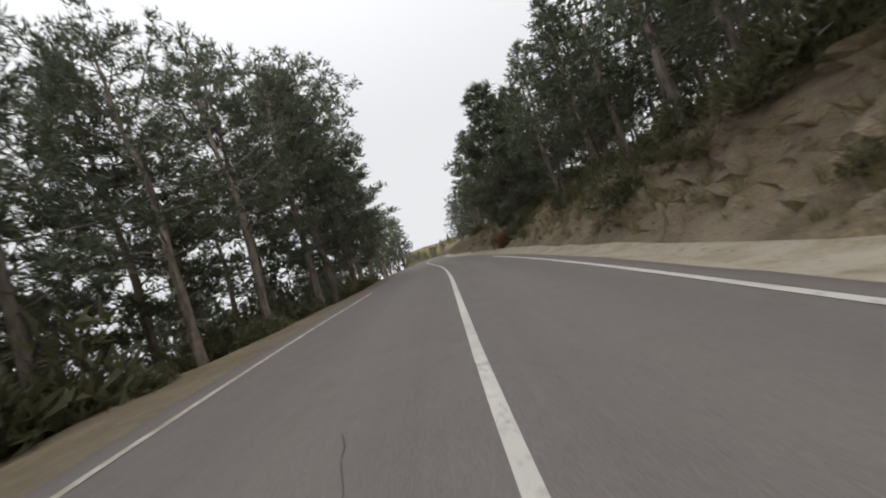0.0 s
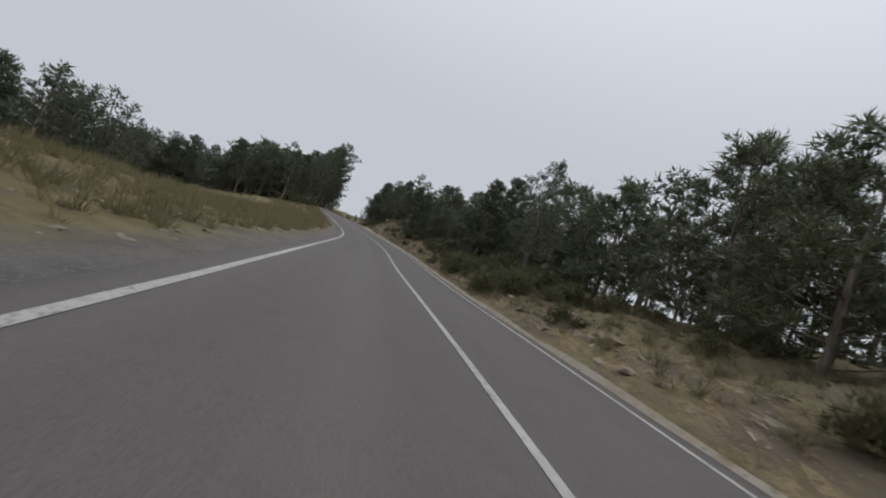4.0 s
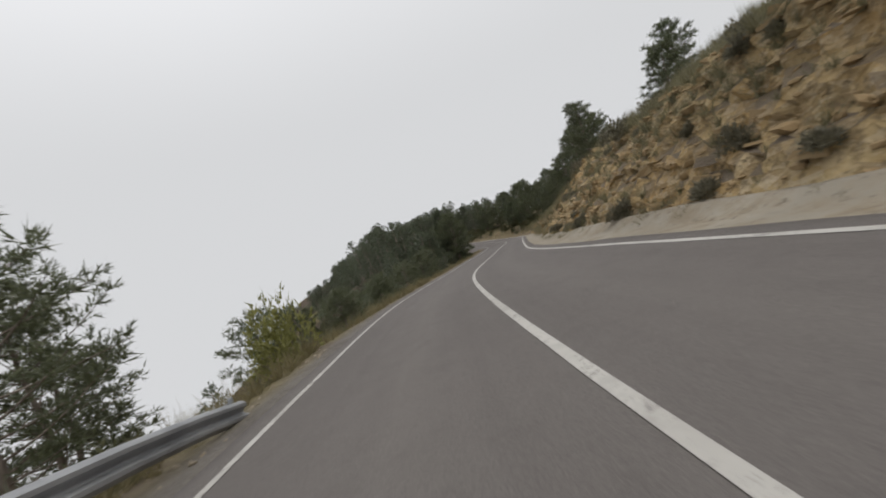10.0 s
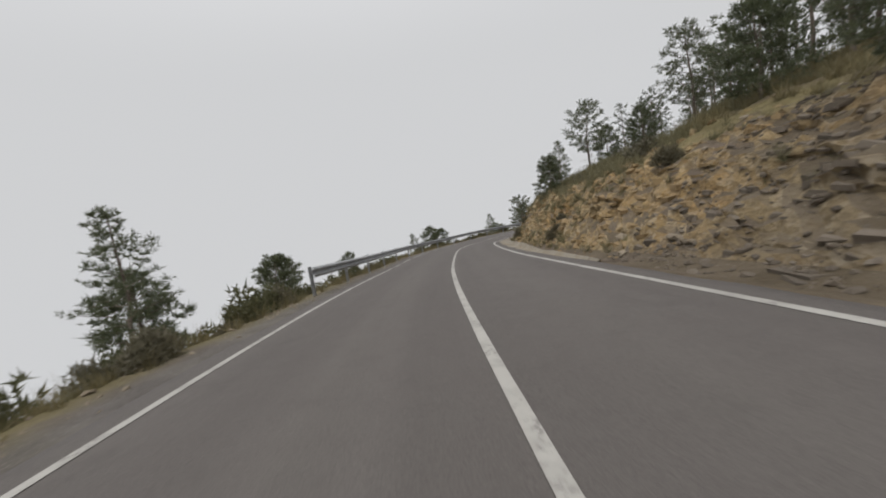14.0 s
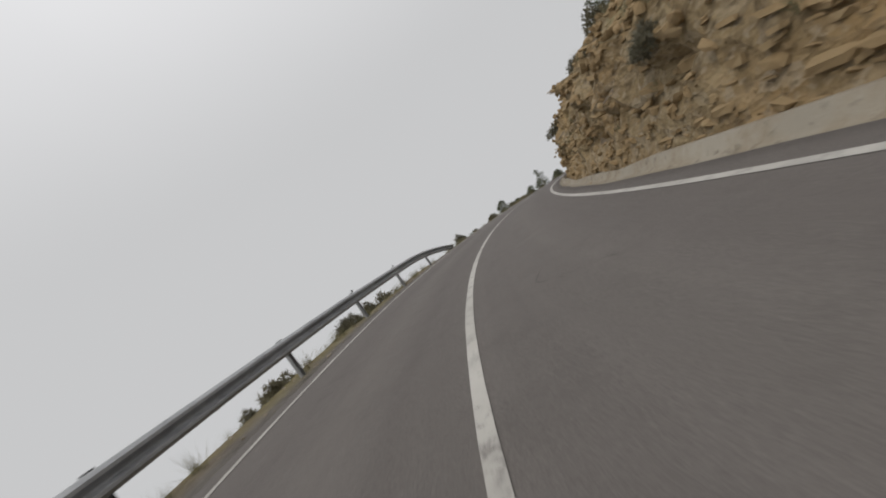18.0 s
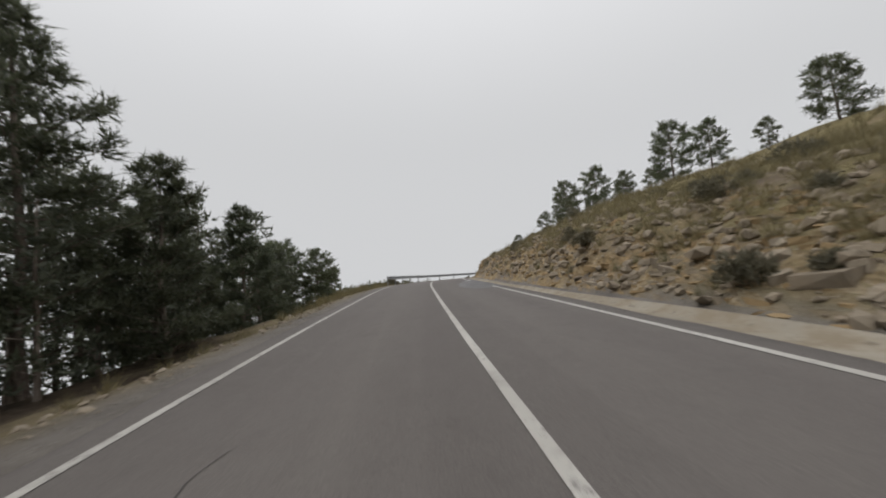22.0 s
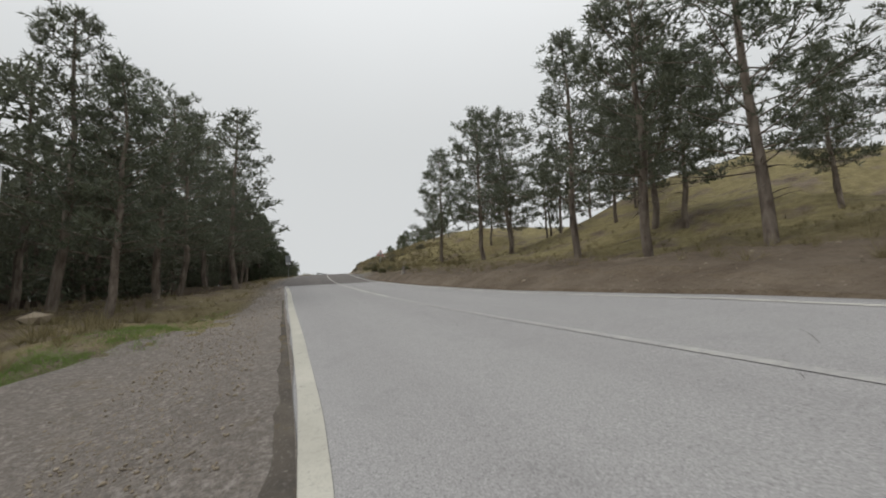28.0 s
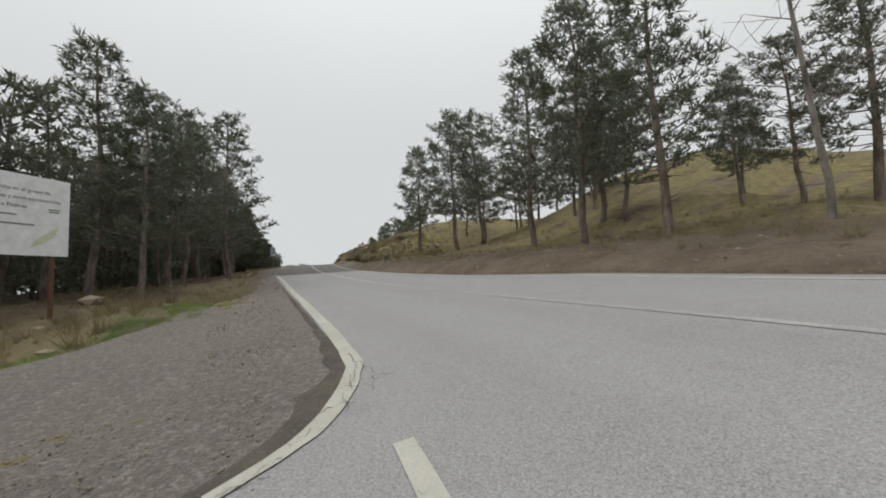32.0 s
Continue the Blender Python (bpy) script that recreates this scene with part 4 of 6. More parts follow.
def far_wood(patches, seed, label, kinds=(0, 1, 2), needles=NEEDLES_DARK):
    """Trees standing behind the others, joined: s0, s1, u0, u1, count, low, high."""
    rng = np.random.default_rng(seed)
    heap, index = Heap(), []
    sets = [[mesh_arrays(m) for m in pair] for pair in FAR_PINES]
    for s0, s1, u0, u1, count, low, high in patches:
        for _ in range(count):
            at = ground_at(rng.uniform(s0, s1), rng.uniform(u0, u1))
            k, a = rng.uniform(low, high) / 9.0, rng.uniform(0, 6.28)
            turn = np.array([[math.cos(a), -math.sin(a), 0], [math.sin(a), math.cos(a), 0], [0, 0, 1]]) * k
            for which, (v, f) in enumerate(sets[kinds[rng.integers(0, len(kinds))]]):
                heap.add(v @ turn.T + np.array(at), f)
                index.append(np.full(len(f), which))
    thing("pine_wood", label, "trees", kind="stuff", mesh=mesh_of("pine_wood", np.concatenate(heap.v), heap.f, [BARK, needles], index=np.concatenate(index)))


def pine_row(rows, keys, label, group):
    """Single trees: metres along the road, metres right of its middle, height."""
    for i, (s, u, tall) in enumerate(rows):
        pine(s, u, tall, keys[i % len(keys)], label, group)


# the lay-by and the plantation beside it
PLANTED, BANK_PINES = "plantation pines", "pines on the grass bank"
pine_row([(26.4, -9.9, 10.1), (25.2, -8.0, 8.0), (29.0, -7.6, 8.2), (34.5, -8.2, 10.1), (38.5, -6.0, 12.0), (43.5, -8.8, 11.6), (46.5, -12.0, 10.8), (47.4, -7.6, 9.9), (54.1, -8.4, 9.2), (59.6, -9.0, 9.9)],
         ["bank3", "bank", "bank2", "bank3"], "tall dark pine at the edge of the plantation", PLANTED)
pine_row([(62.6, -7.6, 8.4), (64.7, -11.5, 10.6), (77.0, -9.0, 8.6), (79.2, -7.4, 5.5), (83.6, -7.6, 5.0), (90.7, -8.6, 4.2), (71.0, -8.2, 7.2), (68.0, -10.5, 8.6)],
         ["dense", "dense", "tall2", "dense"], "dark pine at the thinning end of the plantation", PLANTED)
pine_row([(38.5, 11.6, 12.6), (41.0, 15.0, 13.0), (27.0, 11.3, 12.5), (21.5, 10.3, 12.5), (27.0, 16.8, 13.0), (25.0, 17.1, 10.0), (17.3, 10.2, 12.2), (19.0, 18.3, 7.2),
          (19.8, 20.4, 5.0), (14.2, 12.6, 5.8), (13.3, 14.8, 9.4), (50.0, 11.8, 12.4), (45.0, 17.2, 9.5), (53.0, 18.7, 8.5), (66.5, 15.2, 7.0), (62.0, 19.0, 5.0), (33.0, 20.5, 9.5)],
         ["bank", "bank2", "bank3", "bank"], "slender pine on the straw-coloured grass bank", BANK_PINES)
# the rocky bend and the hill above it
ABOVE, BELOW = "pines above the cut", "pines below the road"
pine_row([(80.5, 20.0, 4.0), (83.8, 18.6, 3.0), (88.5, 19.5, 1.6), (90.3, 14.9, 3.8), (92.8, 19.0, 3.2), (97.8, 12.6, 1.8), (100.9, 18.6, 1.8), (102.8, 12.1, 2.4),
          (107.4, 18.8, 3.0), (110.4, 19.5, 2.3), (117.9, 11.8, 2.7), (119.9, 14.3, 5.4), (128.9, 17.5, 5.6), (116.8, 8.4, 1.6), (150.5, 8.5, 2.2), (146.0, 8.0, 1.6)],
         ["round", "round2", "small", "round"], "small pine on the grassy hill above the rock", ABOVE)
pine_row([(95.3, -7.8, 3.9), (94.2, -9.8, 5.2), (98.2, -8.8, 3.5), (100.9, -8.8, 3.2), (97.0, -11.5, 4.4), (92.0, -11.0, 5.0)], ["round", "round2"],
         "bushy pine on the slope below the road", BELOW)
pine_row([(181.7, 19.0, 2.4), (182.7, 17.2, 2.2), (183.2, 15.6, 3.4), (183.9, 7.4, 2.6), (188.2, 17.0, 2.8), (188.7, 14.6, 4.5), (189.6, 12.0, 4.8), (189.8, 9.4, 2.8),
          (195.1, 10.6, 4.0), (199.3, 10.4, 2.4), (203.6, 18.5, 3.6), (204.1, 6.4, 2.5), (205.1, 9.1, 4.4), (209.7, 11.1, 2.8), (210.7, 7.8, 3.5), (214.9, 7.0, 2.4)],
         ["open2", "round", "open", "round2"], "small green pine above the rocky cut", ABOVE)
pine_row([(173.3, -8.0, 2.3), (175.4, -9.0, 2.0), (178.2, -8.0, 1.9), (183.0, -7.6, 2.2), (186.4, -6.8, 3.7), (187.7, -7.8, 2.6), (193.2, -7.0, 2.3), (196.0, -8.0, 2.6),
          (202.7, -7.0, 2.1), (216.5, -8.0, 3.0), (219.7, -8.2, 3.4), (222.1, -9.0, 3.6), (235.6, -9.6, 3.4), (232.0, -8.0, 2.6), (228.6, -6.0, 3.3)],
         ["small", "round2", "round", "small", "open"], "small pine on the slope below the guard rail", BELOW)
pine_row([(240.0, -8.6, 6.4), (241.8, -9.8, 6.2), (243.1, -10.8, 6.6), (253.9, -7.6, 3.2), (247.8, -9.0, 4.2)], ["open2", "open2", "open"],
         "wide pine with bare lower limbs below the road", BELOW)
pine_row([(238.5, 6.6, 4.2), (247.6, 8.2, 1.8), (249.5, 9.5, 2.4), (256.8, 7.4, 2.8), (259.1, 8.6, 2.4), (261.7, 7.6, 2.6), (264.1, 8.4, 3.6), (268.5, 9.4, 4.2),
          (271.9, 8.0, 3.2), (275.0, 8.2, 3.4), (276.9, 8.8, 2.4), (279.8, 7.2, 2.2), (284.3, 8.4, 3.8), (285.3, 6.8, 2.6), (288.3, 6.4, 4.4), (291.5, 9.0, 4.0)],
         ["round", "round2"], "green pine above the ochre cut", ABOVE)
pine_row([(252.5, -7.6, 3.4), (255.0, -8.8, 4.0), (257.5, -7.2, 3.0), (260.5, -8.2, 4.0), (264.0, -7.4, 3.8), (267.5, -8.2, 4.4), (271.0, -7.6, 4.4), (274.5, -8.0, 5.0), (249.5, -8.0, 3.4)],
         ["round", "open2", "round2"], "grey-green pine on the slope below the road", BELOW)
# the wood in the bend
BEND_PINES = "pines in the bend"
pine_row([(259.3, -13.0, 5.2), (262.7, -15.0, 6.0), (266.8, -16.5, 6.8), (277.1, -11.0, 6.0), (280.0, -15.0, 7.7), (281.0, -19.0, 8.4), (283.4, -11.5, 7.6),
          (284.6, -9.4, 7.2), (290.1, -11.6, 7.2), (290.4, -7.0, 7.7), (292.6, -9.0, 7.6), (294.8, -7.0, 8.2), (297.6, -8.6, 8.7), (302.6, -13.0, 6.8)],
         ["dense", "round", "dense", "tall2"], "dark dense pine in the wood below the bend", BEND_PINES)
pine_row([(306.5, -10.4, 8.2), (310.2, -9.4, 8.4), (312.9, -8.0, 7.6), (316.5, -9.2, 8.0), (318.4, -7.4, 7.6), (310.1, -13.0, 8.6), (314.2, -12.0, 8.4), (321.0, -10.0, 7.6), (304.0, -12.5, 8.0), (300.5, -10.0, 8.0), (303.0, -9.0, 8.6), (307.5, -8.2, 8.2)],
         ["tall2", "dense", "stem"], "dark pine with low limbs behind the gravel", BEND_PINES)
LOW_BANK = "pines beside the low bank"
pine_row([(306.0, 12.5, 4.2), (311.4, 8.4, 7.4), (310.9, 11.4, 5.2), (309.7, 16.4, 5.6), (313.4, 15.0, 5.4), (316.0, 18.0, 6.4), (322.1, 14.5, 7.5), (322.8, 10.9, 6.8),
          (330.1, 9.4, 6.6), (331.5, 14.0, 7.0), (326.0, 8.2, 5.3), (318.5, 9.0, 5.8), (305.2, 6.9, 4.8), (308.2, 6.5, 4.6), (313.8, 6.9, 5.0), (300.5, 13.5, 4.9), (301.5, 18.0, 6.8), (336.0, 9.0, 6.1)],
         ["round", "round", "round2", "dense"], "bushy dark pine beside the low stony bank", LOW_BANK)
pine_row([(350.2, 7.2, 7.0), (345.0, 11.0, 7.6), (352.0, 10.5, 8.0), (358.0, 8.4, 4.2), (361.5, 5.6, 5.4), (357.2, 11.0, 4.2),
          (363.1, 7.6, 4.0), (366.5, 10.4, 6.4), (343.5, 11.5, 5.6), (354.5, 7.2, 3.4), (361.5, 10.5, 4.6), (358.6, 6.5, 3.4), (359.8, 7.9, 4.2), (356.4, 7.4, 3.4), (356.0, 9.4, 4.2), (359.5, 11.8, 5.0), (363.6, 5.9, 3.4)],
         ["dense", "round", "dense", "round2"], "dense dark pine beside the low stony bank", LOW_BANK)
pine(341.0, 7.4, 7.6, "bank", "tall open pine with bare lower limbs beside the bank", LOW_BANK)
# round the clearing and along the first stretch
CLEARING = "pines round the clearing"
pine_row([(368.3, -25.0, 4.6), (371.2, -23.0, 5.0), (374.7, -20.0, 7.0), (379.2, -16.0, 8.0), (381.2, -13.5, 8.6), (385.3, -12.5, 9.0), (371.7, -20.5, 5.6)],
         ["dense", "round", "tall2"], "dark pine at the far side of the clearing", CLEARING)
pine_row([(376.5, -8.8, 6.8), (378.6, -9.9, 7.2), (375.0, -11.2, 6.6), (380.4, -8.4, 7.4), (377.2, -12.6, 7.4)],
         ["tall2", "open", "round"], "dark pine where the clearing meets the road", CLEARING)
ROADSIDE = "tall pines below the road edge"
pine_row([(380.5, -10.5, 7.2), (383.2, -8.6, 7.6), (384.9, -6.8, 7.2), (387.4, -7.2, 8.2), (390.6, -6.4, 9.0), (392.2, -8.4, 9.6), (394.2, -6.0, 10.4), (397.0, -7.0, 11.4),
          (399.2, -5.8, 12.2), (401.8, -6.0, 13.4), (405.0, -5.4, 14.4), (408.5, -5.8, 14.4), (413.0, -6.0, 13.0), (418.0, -6.2, 13.0), (424.0, -6.0, 13.0)],
         ["stem", "tall2", "stem", "tall"], "tall pine with a bare leaning trunk below the road edge", ROADSIDE)
pine_row([(381.7, 6.9, 5.6), (382.8, 9.6, 6.2), (383.8, 15.6, 6.3), (383.8, 18.4, 7.4), (384.0, 12.0, 5.4), (385.6, 7.4, 7.2), (388.9, 6.9, 5.8), (395.6, 6.6, 7.6),
          (397.6, 8.0, 8.0), (406.8, 6.4, 9.6), (414.1, 6.7, 9.0), (419.9, 6.9, 10.2), (402.0, 7.4, 8.6), (410.5, 8.6, 9.0), (391.5, 9.5, 7.0)],
         ["open", "dense", "open", "tall"], "dark pine on the slope above the cut", ABOVE)
far_wood([(36, 64, -44, -9.5, 90, 7.5, 10.5), (62, 82, -26, -10.5, 30, 6.5, 9.0), (16, 36, -44, -11.5, 80, 7.5, 10.5)], 11, "dense dark pine plantation beside the lay-by", needles=NEEDLES_HAZED)
far_wood([(14, 84, -40, -15, 110, 5.5, 8.5), (34, 90, -15, -10.5, 36, 4.5, 7.5), (74, 93, -13, -8.0, 18, 4.0, 6.0)], 12, "dark lower pines closing the plantation", (3,), NEEDLES_HAZED)
far_wood([(196, 232, 12, 18, 18, 3.0, 4.4), (180, 200, 11, 18, 14, 3.0, 4.5)], 13, "bushy green pines above the cut", (2,))
far_wood([(28, 46, 19, 30, 10, 7.0, 9.5)], 14, "slender pines further up the grass bank", needles=NEEDLES_HAZED)
far_wood([(296, 326, -20, -9.0, 26, 6.5, 9.0), (272, 303, -11, -6.6, 30, 2.2, 3.8), (376, 420, -12, -6.5, 26, 2.0, 4.0), (350, 380, -27, -19, 50, 3.4, 5.0), (344, 372, 9.5, 18, 46, 2.6, 4.6)], 16, "dark low pines filling the wood", (3,))
far_wood([(250, 282, -24, -9.5, 60, 4.0, 5.6), (258, 282, -24, -11, 20, 4.0, 6.0), (282, 302, -26, -9.5, 26, 6.0, 8.5), (303, 324, -26, -13, 26, 7.0, 9.5), (300, 345, 14, 26, 34, 4.0, 7.0)], 15, "dark pine wood in the bend")
far_wood([(374, 386, -15, -8, 16, 6.0, 7.8), (346, 386, -38, -21, 130, 5.6, 7.8), (381, 394, -24, -13, 20, 5.5, 7.0), (382, 470, -26, -9.5, 60, 8.0, 10.5), (425, 470, -9, -5.5, 10, 10, 12.0), (486, 526, -6, 34, 110, 2.2, 3.4), (387, 470, 6.0, 24, 120, 6.5, 9.5), (336, 368, 11, 24, 60, 5.0, 7.5)], 18, "dark pines on the slopes by the road")


# ---- guard rails ----
def rail_profile():
    """Two-wave beam, seen end on: out from the road side, and up."""
    return [(0.0, 0.0), (0.035, 0.012), (0.08, 0.05), (0.08, 0.09), (0.015, 0.13), (0.0, 0.155), (0.015, 0.18), (0.08, 0.22), (0.08, 0.26), (0.035, 0.298), (0.0, 0.31)]


def guard_rail(s0, s1, label, spacing=3.3):
    rail = thing("guard_rail", label, "guard rail", "guard rails", at=Matrix.Translation(Vector(plan(s0, -4.05))))
    inv = rail.matrix_world.inverted()
    prof = rail_profile()
    n = max(2, round((s1 - s0) / spacing))
    posts = np.linspace(s0 + 0.3, s1 - 0.5, n)
    height = lambda s: 0.5 - 0.68 * max(0.0, (s - s1 + 6.5) / 6.5) ** 2
    for a, b in zip(posts[:-1], posts[1:]):
        ss = np.linspace(a - 0.16, b + 0.16, 5)
        v = []
        for s in ss:
            for d, h in prof:
                v.append(inv @ Vector(plan(s, -3.98 + d, height(s) + h)))
        k = len(prof)
        f = [(i * k + j, (i + 1) * k + j, (i + 1) * k + j + 1, i * k + j + 1) for i in range(4) for j in range(k - 1)]
        beam = mesh_of("beam", v, f, STEEL)
        ob = piece("beam", beam, rail, "galvanised two-wave beam")
        thick = ob.modifiers.new("sheet", "SOLIDIFY")
        thick.thickness = 0.005
    for s in posts:
        bm = bmesh.new()
        for x, y, w, d in ((0, 0, 0.012, 0.12), (0.03, 0.055, 0.07, 0.012), (0.03, -0.055, 0.07, 0.012)):
            m = bmesh.ops.create_cube(bm, size=1)["verts"]
            bmesh.ops.scale(bm, vec=(w, d, 1.33), verts=m)
            bmesh.ops.translate(bm, vec=(x, y, height(s) - 0.335), verts=m)
        post = part("post", bm, STEEL, rail, "grey steel post", at=inv @ Matrix.Translation(Vector(plan(s, -4.1))) @ pose(0, 0, 0, 0, 0, math.degrees(heading(s))))
        bm = bmesh.new()
        m = bmesh.ops.create_cube(bm, size=1)["verts"]
        bmesh.ops.scale(bm, vec=(0.1, 0.1, 0.16), verts=m)
        bmesh.ops.translate(bm, vec=(0.07, 0, height(s) + 0.155), verts=m)
        part("spacer", bm, STEEL, post)
        if int(s) % 2 == 0:
            bm = bmesh.new()
            m = bmesh.ops.create_cube(bm, size=1)["verts"]
            bmesh.ops.scale(bm, vec=(0.02, 0.09, 0.07), verts=m)
            bmesh.ops.translate(bm, vec=(0.1, 0, height(s) + 0.36), verts=m)
            part("reflector", bm, SIGN_BACK, post)
    return rail


guard_rail(101.4, 152.0, "grey galvanised guard rail along the outside of the rocky bend")
guard_rail(189.1, 239.4, "grey galvanised guard rail along the drop, end turned down")


# ---- signs ----
def box(bm, size, at, turn=0.0):
    m = bmesh.ops.create_cube(bm, size=1, matrix=Matrix.Translation(at) @ pose(0, 0, 0, 0, 0, turn) @ Matrix.Diagonal((*size, 1)))["verts"]
    return m


def rounded_plate(w, h, thick, z, r=0.05):
    bm = bmesh.new()
    ring = []
    for cx, cz, a0 in ((w / 2 - r, h / 2 - r, 0), (-w / 2 + r, h / 2 - r, 90), (-w / 2 + r, -h / 2 + r, 180), (w / 2 - r, -h / 2 + r, 270)):
        ring += [(cx + r * math.cos(radians(a0 + k * 30)), 0, z + cz + r * math.sin(radians(a0 + k * 30))) for k in range(4)]
    face = bm.faces.new([bm.verts.new(p) for p in ring])
    top = bmesh.ops.extrude_face_region(bm, geom=[face])["geom"]
    bmesh.ops.translate(bm, vec=(0, thick, 0), verts=[g for g in top if isinstance(g, bmesh.types.BMVert)])
    bmesh.ops.recalc_face_normals(bm, faces=bm.faces)
    return bm


def pole_mesh(tall, w, d):
    bm = bmesh.new()
    box(bm, (w, d, tall + 0.3), (0, 0, tall / 2 - 0.15))
    bmesh.ops.bevel(bm, geom=bm.edges[:], offset=0.008, segments=2, affect="EDGES")
    return bm


def road_sign_back():
    at = ground_at(66.0, -4.9)
    sign = thing("road_sign", "grey back of a rectangular road sign on a leaning steel pole", "road sign",
                 at=Matrix.Translation(at) @ pose(0, 0, 0, 0, -2, math.degrees(heading(66.0)) + 8))
    part("pole", pole_mesh(2.9, 0.08, 0.05), STEEL, sign, "galvanised pole")
    plate = part("plate", rounded_plate(0.66, 0.95, 0.03, 2.45), SIGN_BACK, sign, "grey metal back")
    part("lower_plate", rounded_plate(0.6, 0.24, 0.03, 1.83, 0.03), SIGN_WHITE, sign, "pale small plate")
    for z in (2.15, 2.75, 1.97):
        bm = bmesh.new()
        box(bm, (0.58, 0.03, 0.04), (0, -0.02, z))
        part("bracket", bm, STEEL, plate)


road_sign_back()


def triangle_ring(side, z, y, thick, inner=0.0):
    """A rounded triangle, point up."""
    bm = bmesh.new()
    r = side / math.sqrt(3)
    pts = []
    for k in range(3):
        a = 90 + 120 * k
        cx, cz = (r - 0.09) * math.cos(radians(a)) * (1 - inner), (r - 0.09) * math.sin(radians(a)) * (1 - inner)
        pts += [(cx + 0.045 * (1 - inner) * math.cos(radians(a + d)), y, z + cz + 0.045 * (1 - inner) * math.sin(radians(a + d))) for d in (-55, -20, 20, 55)]
    face = bm.faces.new([bm.verts.new(p) for p in pts])
    out = bmesh.ops.extrude_face_region(bm, geom=[face])["geom"]
    bmesh.ops.translate(bm, vec=(0, thick, 0), verts=[g for g in out if isinstance(g, bmesh.types.BMVert)])
    bmesh.ops.recalc_face_normals(bm, faces=bm.faces)
    return bm


def warning_sign():
    s, u = 61.7, 6.6
    at = ground_at(s, u)
    sign = thing("warning_sign", "red-edged white triangular snow warning sign on a steel pole", "road sign",
                 at=Matrix.Translation(at) @ pose(0, 0, 0, 0, 2, math.degrees(heading(s)) + 10))
    part("pole", pole_mesh(1.75, 0.08, 0.05), STEEL, sign, "galvanised pole")
    border = part("border", triangle_ring(0.9, 1.42, -0.03, -0.03), SIGN_RED, sign, "red border")
    part("face", triangle_ring(0.9, 1.42, -0.062, -0.006, 0.3), SIGN_WHITE, border, "white face")
    for k in range(3):
        bm = bmesh.new()
        m = box(bm, (0.026, 0.006, 0.24), (0, 0, 0))
        bmesh.ops.rotate(bm, verts=m, cent=(0, 0, 0), matrix=Euler((0, radians(60 * k), 0)).to_matrix())
        for d in (-0.09, 0.09):
            m = box(bm, (0.09, 0.006, 0.02), (0, 0, d))
            bmesh.ops.rotate(bm, verts=m, cent=(0, 0, 0), matrix=Euler((0, radians(60 * k), 0)).to_matrix())
        bmesh.ops.translate(bm, vec=(0, -0.073, 1.37), verts=bm.verts)
        part("snowflake_arm", bm, SIGN_BLACK, border)
    board = part("striped_plate", rounded_plate(0.5, 0.16, 0.012, 1.16, 0.01), SIGN_WHITE, sign, "white plate with red stripes", at=pose(0.5, 0.06, 0))
    for k in range(4):
        bm = bmesh.new()
        box(bm, (0.045, 0.004, 0.15), (-0.18 + 0.12 * k, -0.004, 1.16), 0)
        part("stripe", bm, SIGN_RED, board)


warning_sign()


def writing(words, size, parent, at, name="lettering"):
    """Flat lettering as a mesh, in the built-in font."""
    curve = bpy.data.curves.new(name, "FONT")
    curve.body, curve.size, curve.extrude = words, size, 0.001
    temp = bpy.data.objects.new(name, curve)
    scene.collection.objects.link(temp)
    bpy.context.view_layer.update()
    me = bpy.data.meshes.new_from_object(temp.evaluated_get(bpy.context.evaluated_depsgraph_get()))
    bpy.data.objects.remove(temp)
    me.materials.clear()
    me.materials.append(PRINT_GREY)
    return piece(name, me, parent, "dark grey print", at)


